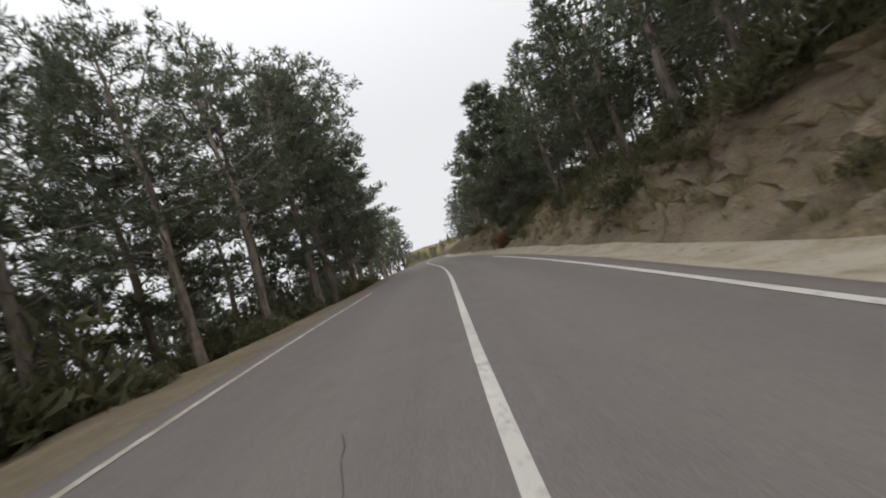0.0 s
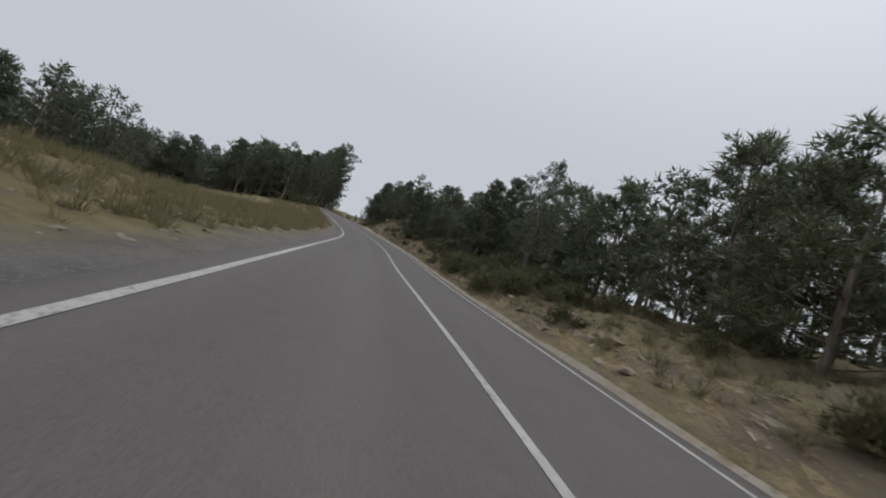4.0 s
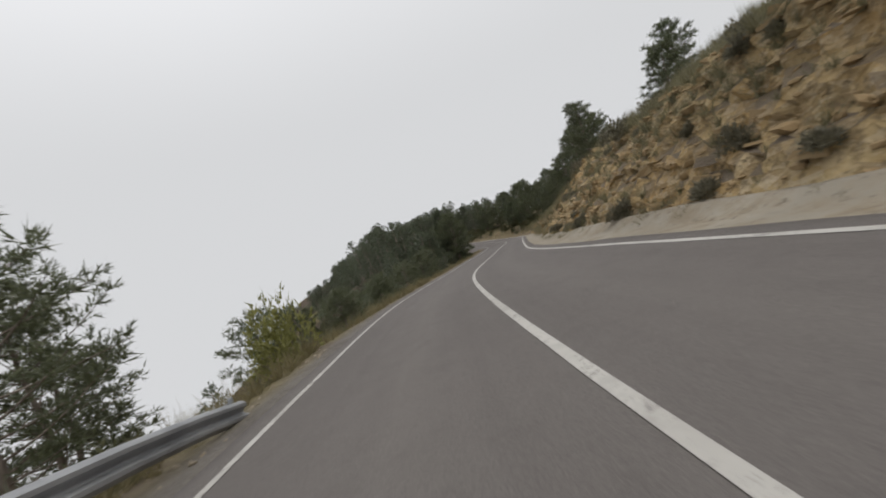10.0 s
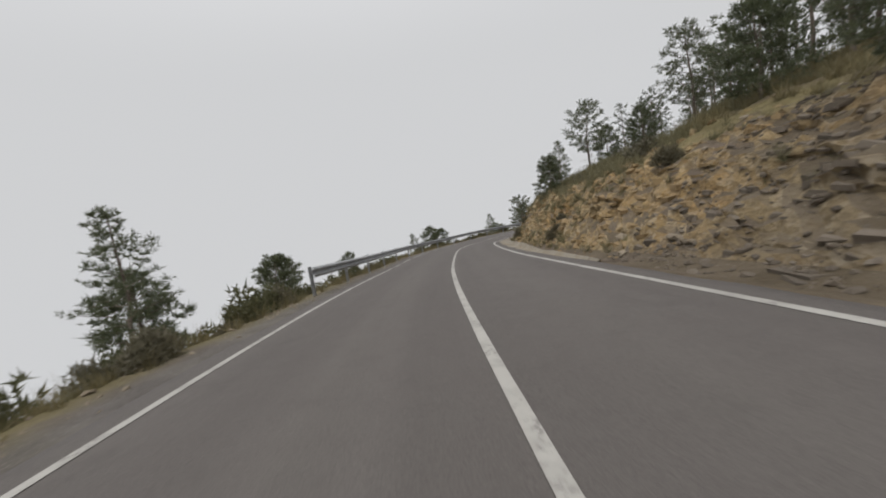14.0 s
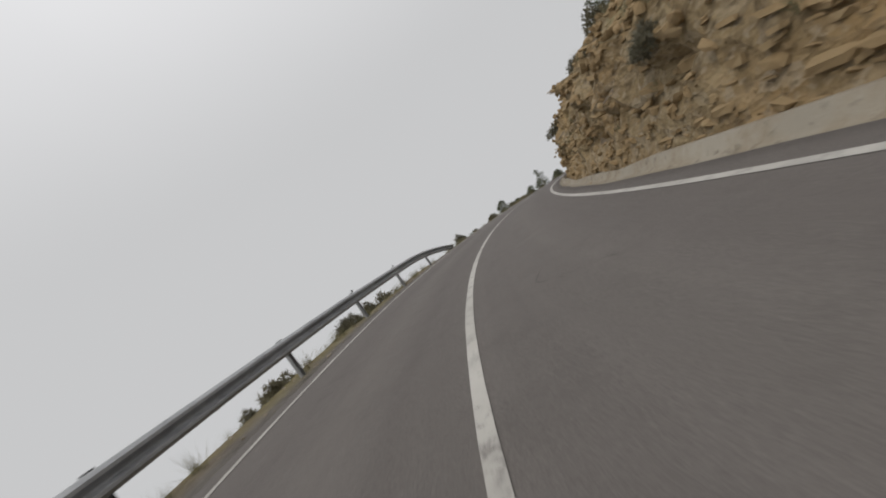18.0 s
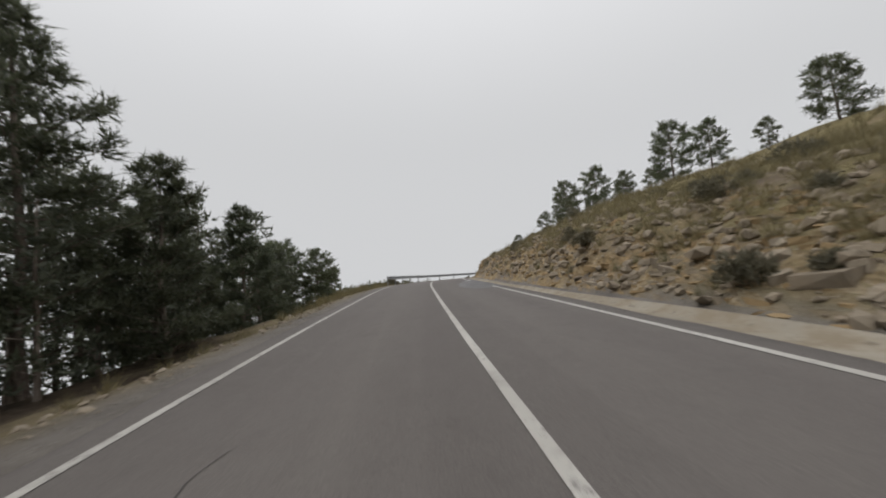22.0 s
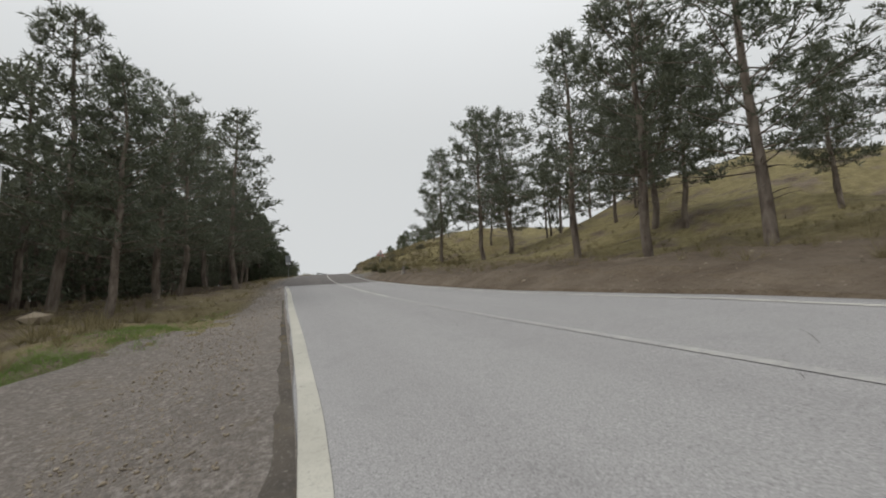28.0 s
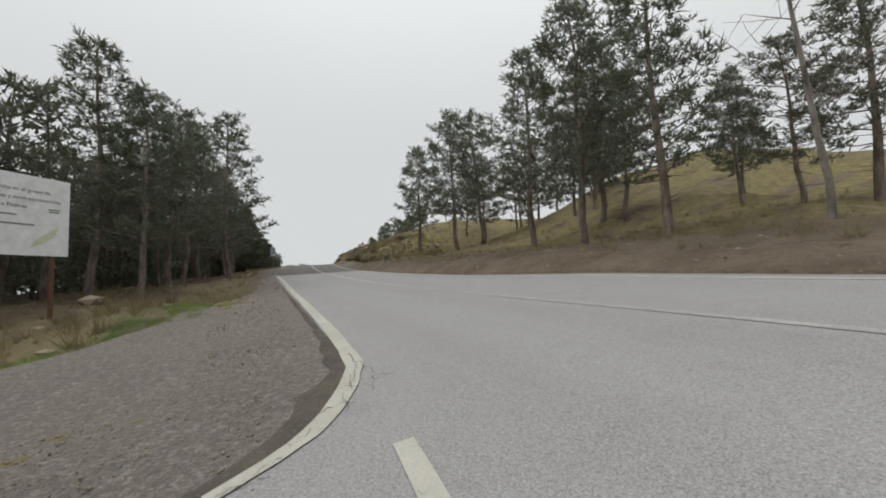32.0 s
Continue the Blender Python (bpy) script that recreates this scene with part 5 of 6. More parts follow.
def info_board():
    a, b = Vector(plan(21.32, -8.66)), Vector(plan(20.23, -9.59))
    BOARD_TOP, BOARD_FOOT = 3.5, 1.47
    way = (b - a).normalized()
    turn = math.degrees(math.atan2(-way.y, -way.x))
    base = a + way * 1.35
    base.z = ground_at(20.0, -9.2).z
    lift = a.z - base.z
    board = thing("information_board", "large white information board with grey print on rusty posts", "sign", at=Matrix.Translation(base) @ pose(0, 0, 0, 0, 0, turn))
    h = BOARD_TOP - BOARD_FOOT
    mid = lift + (BOARD_TOP + BOARD_FOOT) / 2
    panel = part("panel", rounded_plate(2.7, h, 0.04, mid, 0.01), SIGN_WHITE, board, "white printed panel")
    rows = ((0.62, "...mientos selvicolas en el grupo de", 0.13), (0.41, "montes de Bacares y otros patrimoniales", 0.124), (0.2, "de la Sierra de los Filabres", 0.128))
    for z, words, size in rows:
        writing(words, size, panel, Matrix.Translation((-0.92, -0.006, mid + z - 0.03)) @ pose(0, 0, 0, 90))
    for z, w, t in ((-0.02, 1.45, 0.03), (-0.24, 1.8, 0.035), (-0.66, 1.1, 0.04), (-0.75, 1.0, 0.02), (-0.8, 0.95, 0.02)):
        bm = bmesh.new()
        box(bm, (w, 0.004, t), (-1.2 + w / 2, -0.006, mid + z))
        part("print_bar", bm, PRINT_GREY, panel)
    for k in range(2):
        bm = bmesh.new()
        box(bm, (0.26 - 0.05 * k, 0.004, 0.025), (1.0, -0.006, mid + 0.2 - 0.06 * k))
        part("green_mark", bm, plain("sign_green", (0.1, 0.2, 0.06)), panel)
    bm = bmesh.new()
    blade = [(0.5 + 0.6 * k, -0.85 + 0.6 * k**0.7) for k in np.linspace(0, 1, 8)] + [(1.1 - 0.6 * k, -0.25 - 0.6 * k**0.45) for k in np.linspace(0.08, 0.92, 8)]
    bm.faces.new([bm.verts.new((x, -0.005, mid + z)) for x, z in blade])
    part("leaf_mark", bm, plain("sign_pale_green", (0.62, 0.68, 0.5), 0.5), panel, "pale green printed leaf")
    for x in (-1.0, 1.05):
        bm = bmesh.new()
        box(bm, (0.09, 0.09, mid + h / 2 + 0.4), (x, 0.1, (mid + h / 2) / 2 - 0.2))
        bmesh.ops.bevel(bm, geom=bm.edges[:], offset=0.01, segments=2, affect="EDGES")
        part("post", bm, RUSTY, board, "rusty brown post")


info_board()


# ---- the lay-by ----
def lay_by():
    rows = np.arange(-14, 37, 0.5)
    cols = np.linspace(0, 1, 9)
    near = np.interp(rows, [-14, 6, 9.5, 9.9, 10.6, 11.3, 12, 13.7, 18, 36], [-8.0, -6.6, -4.12, -3.58, -3.3, -3.14, -3.12, -3.09, -3.04, -3.1]) + 0.015 * np.sin(rows * 2.1)
    far = np.interp(rows, [-14, 10, 14.9, 15.9, 17.6, 21, 25.7, 33, 36], [-9.2, -8.2, -7.3, -6.8, -6.2, -4.95, -4.25, -3.8, -3.5]) + 0.1 * np.sin(rows * 1.3)
    uu = near[:, None] + (far - near)[:, None] * cols
    ss = np.repeat(rows[:, None], 9, 1)
    flat = plan(ss, uu).reshape(-1, 3)
    z = 0.012 + np.abs(wobble(flat, 0.8, 41)) * 0.03 - 0.03 * cols[None].repeat(len(rows), 0).ravel()
    base = rough_level(ss.ravel(), uu.ravel(), flat)
    v = flat + np.stack([0 * z, 0 * z, np.maximum(base, -0.1) + z * np.clip(cols * 3, 0.1, 1)[None].repeat(len(rows), 0).ravel() + 0.012], -1)
    i = (np.arange(len(rows) - 1)[:, None] * 9 + np.arange(8)[None]).ravel()
    thing("lay_by", "grey-brown gravel lay-by with a worn edge", "ground", kind="structure",
          mesh=mesh_of("lay_by", v, np.stack([i, i + 9, i + 10, i + 1], -1), GRAVEL, True))
    # old asphalt of the mouth, left of the road's own edge
    rows = np.arange(-14, 12.1, 0.3)
    edge = np.interp(rows, [-14, 6, 9.5, 9.9, 10.6, 11.3, 12.1], [-8.1, -6.7, -4.22, -3.6, -3.35, -3.22, -3.2])
    cols = np.linspace(0, 1, 6)
    uu = edge[:, None] + (-2.6 - edge)[:, None] * cols
    v = plan(np.repeat(rows[:, None], 6, 1), uu, 0.006 - 0.003 * cols).reshape(-1, 3)
    i = (np.arange(len(rows) - 1)[:, None] * 6 + np.arange(5)[None]).ravel()
    thing("lay_by_mouth", "pale cracked asphalt of the lay-by mouth", "road", kind="structure",
          mesh=mesh_of("lay_by_mouth", v, np.stack([i, i + 1, i + 7, i + 6], -1), OLD_ASPHALT, True, along=np.repeat(rows, 6), across=uu.ravel()))
    # the edge line bends off into the mouth, cracked along its middle
    curve = np.array([(12.0, -3.03), (11.3, -3.05), (10.63, -3.21), (10.15, -3.38), (9.83, -3.55), (9.62, -3.74), (9.36, -4.07), (8.88, -4.55), (8.2, -5.1)])
    t = np.linspace(0, 1, 60)
    s, u = (np.interp(t, np.linspace(0, 1, len(curve)), curve[:, c]) for c in range(2))
    d = np.stack([np.gradient(s), np.gradient(u)], -1)
    d /= np.linalg.norm(d, axis=1)[:, None]
    ragged = 0.085 + 0.035 * wobble(np.stack([s, u, 0 * s], -1), 4.0, 51, 4)
    v = np.concatenate([plan(s - d[:, 1] * ragged, u + d[:, 0] * ragged, 0.016), plan(s + d[:, 1] * ragged, u - d[:, 0] * ragged, 0.016)])
    n = len(t)
    thing("edge_line_mouth", "cracked white line curving into the lay-by", "road marking", kind="structure",
          mesh=mesh_of("edge_line_mouth", v, [(k, k + n, k + n + 1, k + 1) for k in range(n - 1)], CREAM_PAINT))
    lay_line("edge_line_wide", "wide worn white line beside the gravel", 12.0, 34.0, ([12, 13.7, 18, 29, 35], [-3.03, -2.98, -2.93, -2.88, -2.95]), 0.17, 0.009, paint=CREAM_PAINT)
    # dark dirt washed against the broken edge
    rows = np.arange(8.6, 26, 0.15)
    edge = np.interp(rows, curve[::-1, 0], curve[::-1, 1]) - 0.07
    wide = np.interp(rows, [8.6, 9.6, 10.6, 13, 26], [0.05, 0.2, 0.3, 0.12, 0.05]) * (1 + 0.8 * wobble(np.stack([rows, rows * 0, rows * 0], -1), 2.6, 58, 4))
    v = np.concatenate([plan(rows, edge, 0.014), plan(rows, edge - wide * 0.6, 0.03), plan(rows, edge - wide, 0.022)])
    m = len(rows)
    thing("edge_dirt", "dark damp dirt along the broken asphalt edge", "dirt", kind="structure",
          mesh=mesh_of("edge_dirt", v, [(k, k + 1, k + 1 + m, k + m) for k in range(m - 1)] + [(k + m, k + 1 + m, k + 1 + 2 * m, k + 2 * m) for k in range(m - 1)], EDGE_DIRT, True))
    # cracks that run along and off the line
    rng = np.random.default_rng(52)
    heap = Heap()
    for k in range(11):
        m = 14
        start = rng.integers(0, 46)
        off = rng.uniform(-0.02, 0.12)
        cs = s[start:start + m] + rng.normal(0, 0.03, m)
        cu = u[start:start + m] + off + np.cumsum(rng.normal(0.004, 0.025, m))
        if k % 3 == 0:
            cs, cu = s[start] + np.cumsum(rng.normal(0.0, 0.03, m)), u[start] + np.linspace(-0.1, rng.uniform(0.15, 0.6), m)
        w = 0.0032 * rng.uniform(0.4, 1.1, m)
        w[-1] = 0.001
        v = np.concatenate([plan(cs - w, cu - w, 0.021), plan(cs + w, cu + w, 0.021)])
        heap.add(v, [(q, q + m, q + m + 1, q + 1) for q in range(m - 1)])
    thing("road_crack", "fine dark cracks along the broken edge line", "crack", kind="structure", mesh=heap.mesh("road_crack", CRACK))
    for a in (8.3, 5.3, 2.3, -0.7):
        lay_line("dash_line", "short worn white dash across the lay-by mouth", a, a + 1.2 + 0.01, -3.045, 0.13, 0.012, paint=CREAM_PAINT)


lay_by()


# ---- cracks and scars in the asphalt ----
def road_cracks(patches, seed):
    """Wandering cracks: s0, s1, u0, u1, count, length."""
    rng = np.random.default_rng(seed)
    heap = Heap()
    for s0, s1, u0, u1, count, length in patches:
        for _ in range(count):
            m = 18
            a = rng.uniform(-0.7, 0.7)
            step = length * rng.uniform(0.4, 1.0) / m
            a = a + np.cumsum(rng.normal(0, 0.28, m))
            cs = rng.uniform(s0, s1) + np.cumsum(np.cos(a)) * step
            cu = np.clip(rng.uniform(u0, u1) + np.cumsum(np.sin(a)) * step, -2.9, 2.3)
            w = rng.uniform(0.0015, 0.005) * rng.uniform(0.3, 1.2, m)
            w[[0, -1]] = 0.001
            v = np.concatenate([plan(cs, cu - w, 0.004), plan(cs, cu + w, 0.004)])
            heap.add(v, [(q, q + m, q + m + 1, q + 1) for q in range(m - 1)])
    thing("road_scar", "fine dark cracks wandering over the asphalt", "crack", kind="structure", mesh=heap.mesh("road_scar", CRACK))


road_cracks([(117, 134, 0.3, 1.4, 6, 1.6), (8, 34, -2.6, 2.2, 3, 2.0), (34, 110, -2.5, 2.2, 10, 2.5), (380, 405, -2.6, -0.5, 6, 2.5)], 61)


# ---- single roadside things ----
def stump():
    bm = bmesh.new()
    rng = random.Random(5)
    rings = []
    for k, (r, z) in enumerate(((0.17, -0.15), (0.13, 0.04), (0.1, 0.16), (0.095, 0.3), (0.09, 0.42))):
        rings.append([bm.verts.new((r * math.cos(a) * rng.uniform(0.85, 1.15), r * math.sin(a) * rng.uniform(0.85, 1.15), z + (rng.uniform(-0.09, 0.06) if k == 4 else 0)))
                      for a in (2 * math.pi * i / 10 for i in range(10))])
    for a, b in zip(rings[:-1], rings[1:]):
        for i in range(10):
            bm.faces.new((a[i], a[(i + 1) % 10], b[(i + 1) % 10], b[i]))
    bm.faces.new(rings[-1])
    me = bpy.data.meshes.new("tree_stump")
    bm.to_mesh(me)
    bm.free()
    me.materials.append(GREY_WOOD)
    thing("tree_stump", "weathered grey tree stump on the earth bank", "stump", at=Matrix.Translation(ground_at(34.6, 3.9)) @ pose(0, 0, 0, 0, 6, 0), mesh=me)


stump()


def dead_tree(s, u, tall, seed):
    rng = np.random.default_rng(seed)
    wood = Heap()
    k = np.linspace(0, 1, 8)
    path = np.stack([-0.21 * tall * k, np.cumsum(rng.normal(0, 0.05, 8)), tall * k - 0.3], -1)
    wood.add(*tube(path, 0.085 * (1 - 0.9 * k) + 0.01, 7))
    for i in range(34):
        h = rng.uniform(0.35, 0.98)
        base = np.array([np.interp(h, k, path[:, c]) for c in range(3)])
        a, reach = rng.uniform(0, 6.28), (1.15 - h) * 2.6 * rng.uniform(0.5, 1.1)
        st = np.linspace(0, 1, 5)
        way = np.array([math.cos(a), math.sin(a), rng.uniform(0.1, 0.7)])
        limb = base + reach * (st[:, None] * way + (st**2)[:, None] * rng.normal(0, 0.15, 3))
        wood.add(*tube(limb, 0.015 * (1 - st) + 0.004, 4))
        for _ in range(4):
            p = limb[rng.integers(1, 5)]
            d = way + rng.normal(0, 0.7, 3)
            wood.add(*tube([p, p + d * 0.3, p + d * 0.55 + rng.normal(0, 0.06, 3)], [0.009, 0.006, 0.003], 3))
    tree = thing("dead_tree", "leafless grey dead pine with thin bare limbs", "tree", at=Matrix.Translation(ground_at(s, u)) @ pose(0, 0, 0, 0, 0, math.degrees(heading(s))))
    piece("trunk", wood.mesh("dead_trunk", GREY_WOOD, True), tree, "bare grey wood")


dead_tree(12.3, 9.0, 8.4, 3)


def marker(s, u, tall, w, h, name, label, mat):
    """A small plate on a thin post among the trees."""
    at = ground_at(s, u)
    ob = thing(name, label, "marker", at=Matrix.Translation(at) @ pose(0, 0, 0, 0, 0, math.degrees(heading(s))))
    bm = bmesh.new()
    box(bm, (0.04, 0.04, tall + 0.2), (0, 0, tall / 2 - 0.1))
    part("post", bm, GREY_WOOD, ob, "thin grey post")
    part("plate", rounded_plate(w, h, 0.012, tall - h / 2, 0.02), mat, ob)


marker(386.5, 7.0, 1.3, 0.3, 0.36, "boundary_plate", "small white boundary plate on a thin post", SIGN_WHITE)
marker(376.8, 5.4, 0.9, 0.12, 0.25, "marker_post", "small white marker on a thin post in the bushes", SIGN_WHITE)


# ---- shrubs, tussocks and stones ----
def on_ground(s, u):
    """World places on the bare ground, many at once."""
    p = plan(s, u)
    p[:, 2] += rough_level(s, u, p)
    push_out(s, u, p)
    return p


def shrub_mesh(seed, wide, tall, count, mat, leaf=0.125):
    """A low mound of thin twigs set with small leaves, denser towards its skin."""
    rng = np.random.default_rng(seed)
    heap = Heap()
    lobes = rng.uniform(-0.3, 0.3, (5, 2)) * wide
    pick = rng.integers(0, 5, count)
    way = rng.normal(size=(count, 3))
    way[:, 2] = np.abs(way[:, 2]) * 0.9
    way /= np.linalg.norm(way, axis=1)[:, None]
    q = rng.uniform(0.35, 1.0, (count, 1)) ** 0.6
    spot = way * q * (wide * 0.32, wide * 0.32, tall * 0.85) * rng.uniform(0.75, 1.15, (5, 1))[pick]
    spot[:, :2] += lobes[pick]
    for k in range(3):
        d = rng.normal(0, 0.8, (count, 3)) + way * 0.9 + (0, 0, 0.5)
        d /= np.linalg.norm(d, axis=1)[:, None]
        heap.blades(spot, spot + d * leaf * rng.uniform(0.5, 1.6, (count, 1)), np.full(count, leaf * 0.36), rng)
    for _ in range(12):
        e = spot[rng.integers(0, count)]
        heap.add(*tube([(0, 0, -0.1), e * 0.5, e], [0.016, 0.01, 0.003], 3))
    return heap.mesh("shrub_leaves", mat)


SHRUBS = [("grey_shrub", "grey-green thorny shrub on the stony slope", [shrub_mesh(61, 1.1, 0.7, 460, SHRUB_GREY), shrub_mesh(62, 0.9, 0.55, 380, SHRUB_GREY)]),
          ("green_shrub", "dark green rounded shrub beside the road", [shrub_mesh(63, 1.3, 0.95, 520, SHRUB_GREEN), shrub_mesh(64, 1.0, 0.8, 420, SHRUB_GREEN)])]


def shrubs(s0, s1, u0, u1, count, kind, low, high, seed, group):
    rng = np.random.default_rng(seed)
    name, label, meshes = SHRUBS[kind]
    s, u = rng.uniform(s0, s1, count), rng.uniform(u0, u1, count)
    for i, p in enumerate(on_ground(s, u)):
        k = rng.uniform(low, high)
        thing(name, label, "shrub", group, mesh=meshes[i % 2],
              at=Matrix.Translation(p) @ pose(0, 0, 0, 0, 0, rng.uniform(0, 360)) @ Matrix.Diagonal((k * rng.uniform(0.85, 1.2), k, k * rng.uniform(0.8, 1.15), 1)))


R0 = HALF_RIGHT
shrubs(190, 285, R0 + 1.6, R0 + 4.2, 60, 0, 0.35, 0.75, 71, "shrubs on the cut")
shrubs(160, 190, R0 + 3.0, R0 + 10, 12, 0, 0.5, 1.0, 72, "shrubs on the cut")
shrubs(302, 318, R0 + 2.6, R0 + 7, 22, 1, 0.8, 1.6, 88, "shrubs on the low bank")
shrubs(333, 350, R0 + 1.3, R0 + 5, 34, 1, 0.6, 1.2, 87, "shrubs on the low bank")
shrubs(40, 62, R0 + 1.5, R0 + 4, 16, 1, 0.35, 0.7, 86, "shrubs on the bank")
shrubs(56, 110, R0 + 1.7, R0 + 9, 44, 0, 0.5, 1.0, 73, "shrubs on the bank")
shrubs(110, 156, R0 + 1.3, R0 + 4, 26, 0, 0.35, 0.8, 74, "shrubs on the cliff")
shrubs(296, 372, R0 + 1.6, R0 + 6, 70, 1, 0.4, 0.9, 75, "shrubs on the low bank")
shrubs(384, 408, R0 + 1.9, R0 + 5, 14, 1, 0.5, 1.1, 76, "shrubs on the bank")
shrubs(387, 404, R0 + 2.2, R0 + 7, 26, 1, 0.7, 1.4, 93, "shrubs on the bank")
shrubs(160, 240, -6.0, -4.7, 36, 1, 0.5, 1.0, 77, "shrubs below the road")
shrubs(160, 240, -6.0, -4.6, 40, 0, 0.5, 1.0, 89, "shrubs below the road")
shrubs(240, 300, -9.5, -5.2, 36, 1, 0.6, 1.3, 78, "shrubs below the road")
shrubs(336, 364, R0 + 2.6, R0 + 7, 34, 1, 1.0, 1.9, 83, "shrubs under the pines")
shrubs(374, 410, -6.5, -4.8, 26, 1, 0.6, 1.2, 79, "shrubs below the road")
shrubs(96, 160, -7.0, -4.6, 60, 0, 0.5, 1.0, 80, "shrubs below the rail")
shrubs(299, 324, -9.5, -6.4, 30, 0, 0.7, 1.2, 81, "shrubs behind the gravel")


def thicket(name, label, patches, kind, seed):
    """Shrubs behind the front ones, joined: s0, s1, u0, u1, count, low, high."""
    rng = np.random.default_rng(seed)
    heap = Heap()
    mat = SHRUB_GREEN if kind else SHRUB_GREY
    sets = [mesh_arrays(shrub_mesh(seed + 40 + k, 1.2, 0.85, 190, mat, 0.17)) for k in range(2)]
    for s0, s1, u0, u1, count, low, high in patches:
        s, u = rng.uniform(s0, s1, count), rng.uniform(u0, u1, count)
        for p in on_ground(s, u):
            a, k = rng.uniform(0, 6.28), rng.uniform(low, high)
            turn = np.array([[math.cos(a), -math.sin(a), 0], [math.sin(a), math.cos(a), 0], [0, 0, rng.uniform(0.8, 1.15)]]) * k
            v, f = sets[rng.integers(0, 2)]
            heap.add(v @ turn.T + p, f)
    return thing(name, label, "shrubs", kind="stuff", mesh=heap.mesh(name, mat))


thicket("grey_thicket", "grey-olive thorny shrubs along the crest of the cuts", [(190, 285, R0 + 4.0, R0 + 8, 60, 0.5, 1.0), (60, 108, R0 + 4, R0 + 9, 16, 0.5, 1.0), (366, 384, R0 + 3.5, R0 + 8, 30, 0.5, 1.1)], 0, 84)
thicket("green_thicket", "dark green shrubs below the road and under the pines", [(160, 186, -8.0, -5.6, 25, 0.5, 1.1), (186, 242, -8.5, -5.0, 110, 0.5, 1.15), (104, 122, -9, -4.9, 40, 0.5, 1.0), (250, 284, -20, -7.0, 120, 0.9, 1.7), (384, 430, R0 + 4.2, R0 + 10, 60, 0.7, 1.5), (376, 425, -12, -5.8, 120, 0.9, 2.2), (374, 384, -10, -5.8, 30, 0.9, 1.9), (94, 121, -16, -5.0, 110, 0.6, 1.3), (266, 300, -22, -9, 70, 0.9, 1.8)], 1, 85)


def yellow_bush():
    bush = thing("yellow_bush", "leafy yellow-green bush with thin stems beside the rail end", "shrub", at=Matrix.Translation(ground_at(243.0, -4.9)) @ Matrix.Diagonal((1.5, 1.5, 2.0, 1)))
    piece("foliage", shrub_mesh(66, 1.25, 1.05, 520, leafy("yellowing_leaves", (0.14, 0.15, 0.04), (0.3, 0.29, 0.09)), 0.1), bush)


yellow_bush()


def brown_bush():
    bush = thing("brown_bush", "withered rust-brown bush at the road edge", "shrub", at=Matrix.Translation(ground_at(404.0, 3.9)) @ Matrix.Diagonal((0.9, 0.9, 1.3, 1)))
    piece("foliage", shrub_mesh(67, 1.0, 0.8, 420, leafy("withered_leaves", (0.12, 0.05, 0.02), (0.26, 0.12, 0.05))), bush)


brown_bush()


def tussocks(name, label, patches, mat, seed, blades=32, lift=0.0):
    """Tufts of dry grass over stretches of the slopes: s0, s1, u0, u1, count, size."""
    rng = np.random.default_rng(seed)
    heap = Heap()
    for s0, s1, u0, u1, count, size in patches:
        s, u = rng.uniform(s0, s1, count), rng.uniform(u0, u1, count)
        p = on_ground(s, u)
        k = size * rng.uniform(0.55, 1.3, count)
        n = count * blades
        root = np.repeat(p, blades, 0) + rng.normal(0, 0.06, (n, 3)) * np.repeat(k, blades)[:, None] * (1.5, 1.5, 0)
        a, lean = rng.uniform(0, 6.28, n), rng.uniform(0.05, 0.95, n)
        d = np.stack([np.cos(a) * lean, np.sin(a) * lean, np.sqrt(1 - 0.9 * lean**2)], -1) * np.repeat(k, blades)[:, None] * rng.uniform(0.5, 1.1, (n, 1))
        root[:, 2] += lift - 0.05
        heap.blades(root, root + d, np.repeat(k, blades) * rng.uniform(0.018, 0.04, n), rng)
    return thing(name, label, "grass", kind="stuff", mesh=heap.mesh(name, mat))


tussocks("dry_grass", "straw-coloured dry grass tufts on the banks",
         [(10, 62, R0 + 1.8, R0 + 16, 1100, 0.32), (52, 110, R0 + 2.5, R0 + 15, 1300, 0.42), (110, 160, R0 + 4, R0 + 14, 260, 0.42), (330, 372, -17, -5.4, 1100, 0.34),
          (300, 372, R0 + 1.6, R0 + 6, 260, 0.36), (12, 34, -12, -7.6, 380, 0.3), (16.5, 27, -9.2, -6.6, 46, 0.55), (22, 62, -9, -4.6, 260, 0.28), (40, 104, -6.2, -4.4, 260, 0.36), (366, 392, R0 + 4, R0 + 12, 300, 0.45), (232, 264, -5.8, -4.4, 420, 0.6), (264, 300, -5.2, -4.4, 120, 0.35), (318, 346, -13, -4.3, 1300, 0.5), (346, 372, -9, -4.2, 800, 0.38), (335, 353, -7.5, -4.5, 420, 0.5), (157, 194, R0 + 5.5, R0 + 10, 900, 0.5), (384, 420, R0 + 1.8, R0 + 8, 1100, 0.45), (352, 373, -5.4, -3.95, 420, 0.42), (296, 350, R0 + 1.3, R0 + 7, 800, 0.32), (334, 350, R0 + 0.8, R0 + 4, 700, 0.28), (364, 385, R0 + 1.5, R0 + 5, 520, 0.36), (350, 372, R0 + 0.9, R0 + 6, 1500, 0.3), (46, 104, R0 + 2.5, R0 + 12, 2400, 0.55), (160, 240, -5.8, -4.2, 900, 0.42), (248, 284, -5.8, -4.3, 500, 0.55), (335, 352, -9, -4.7, 900, 0.5), (87, 104, -6.2, -4.4, 320, 0.55)], STRAW, 91)
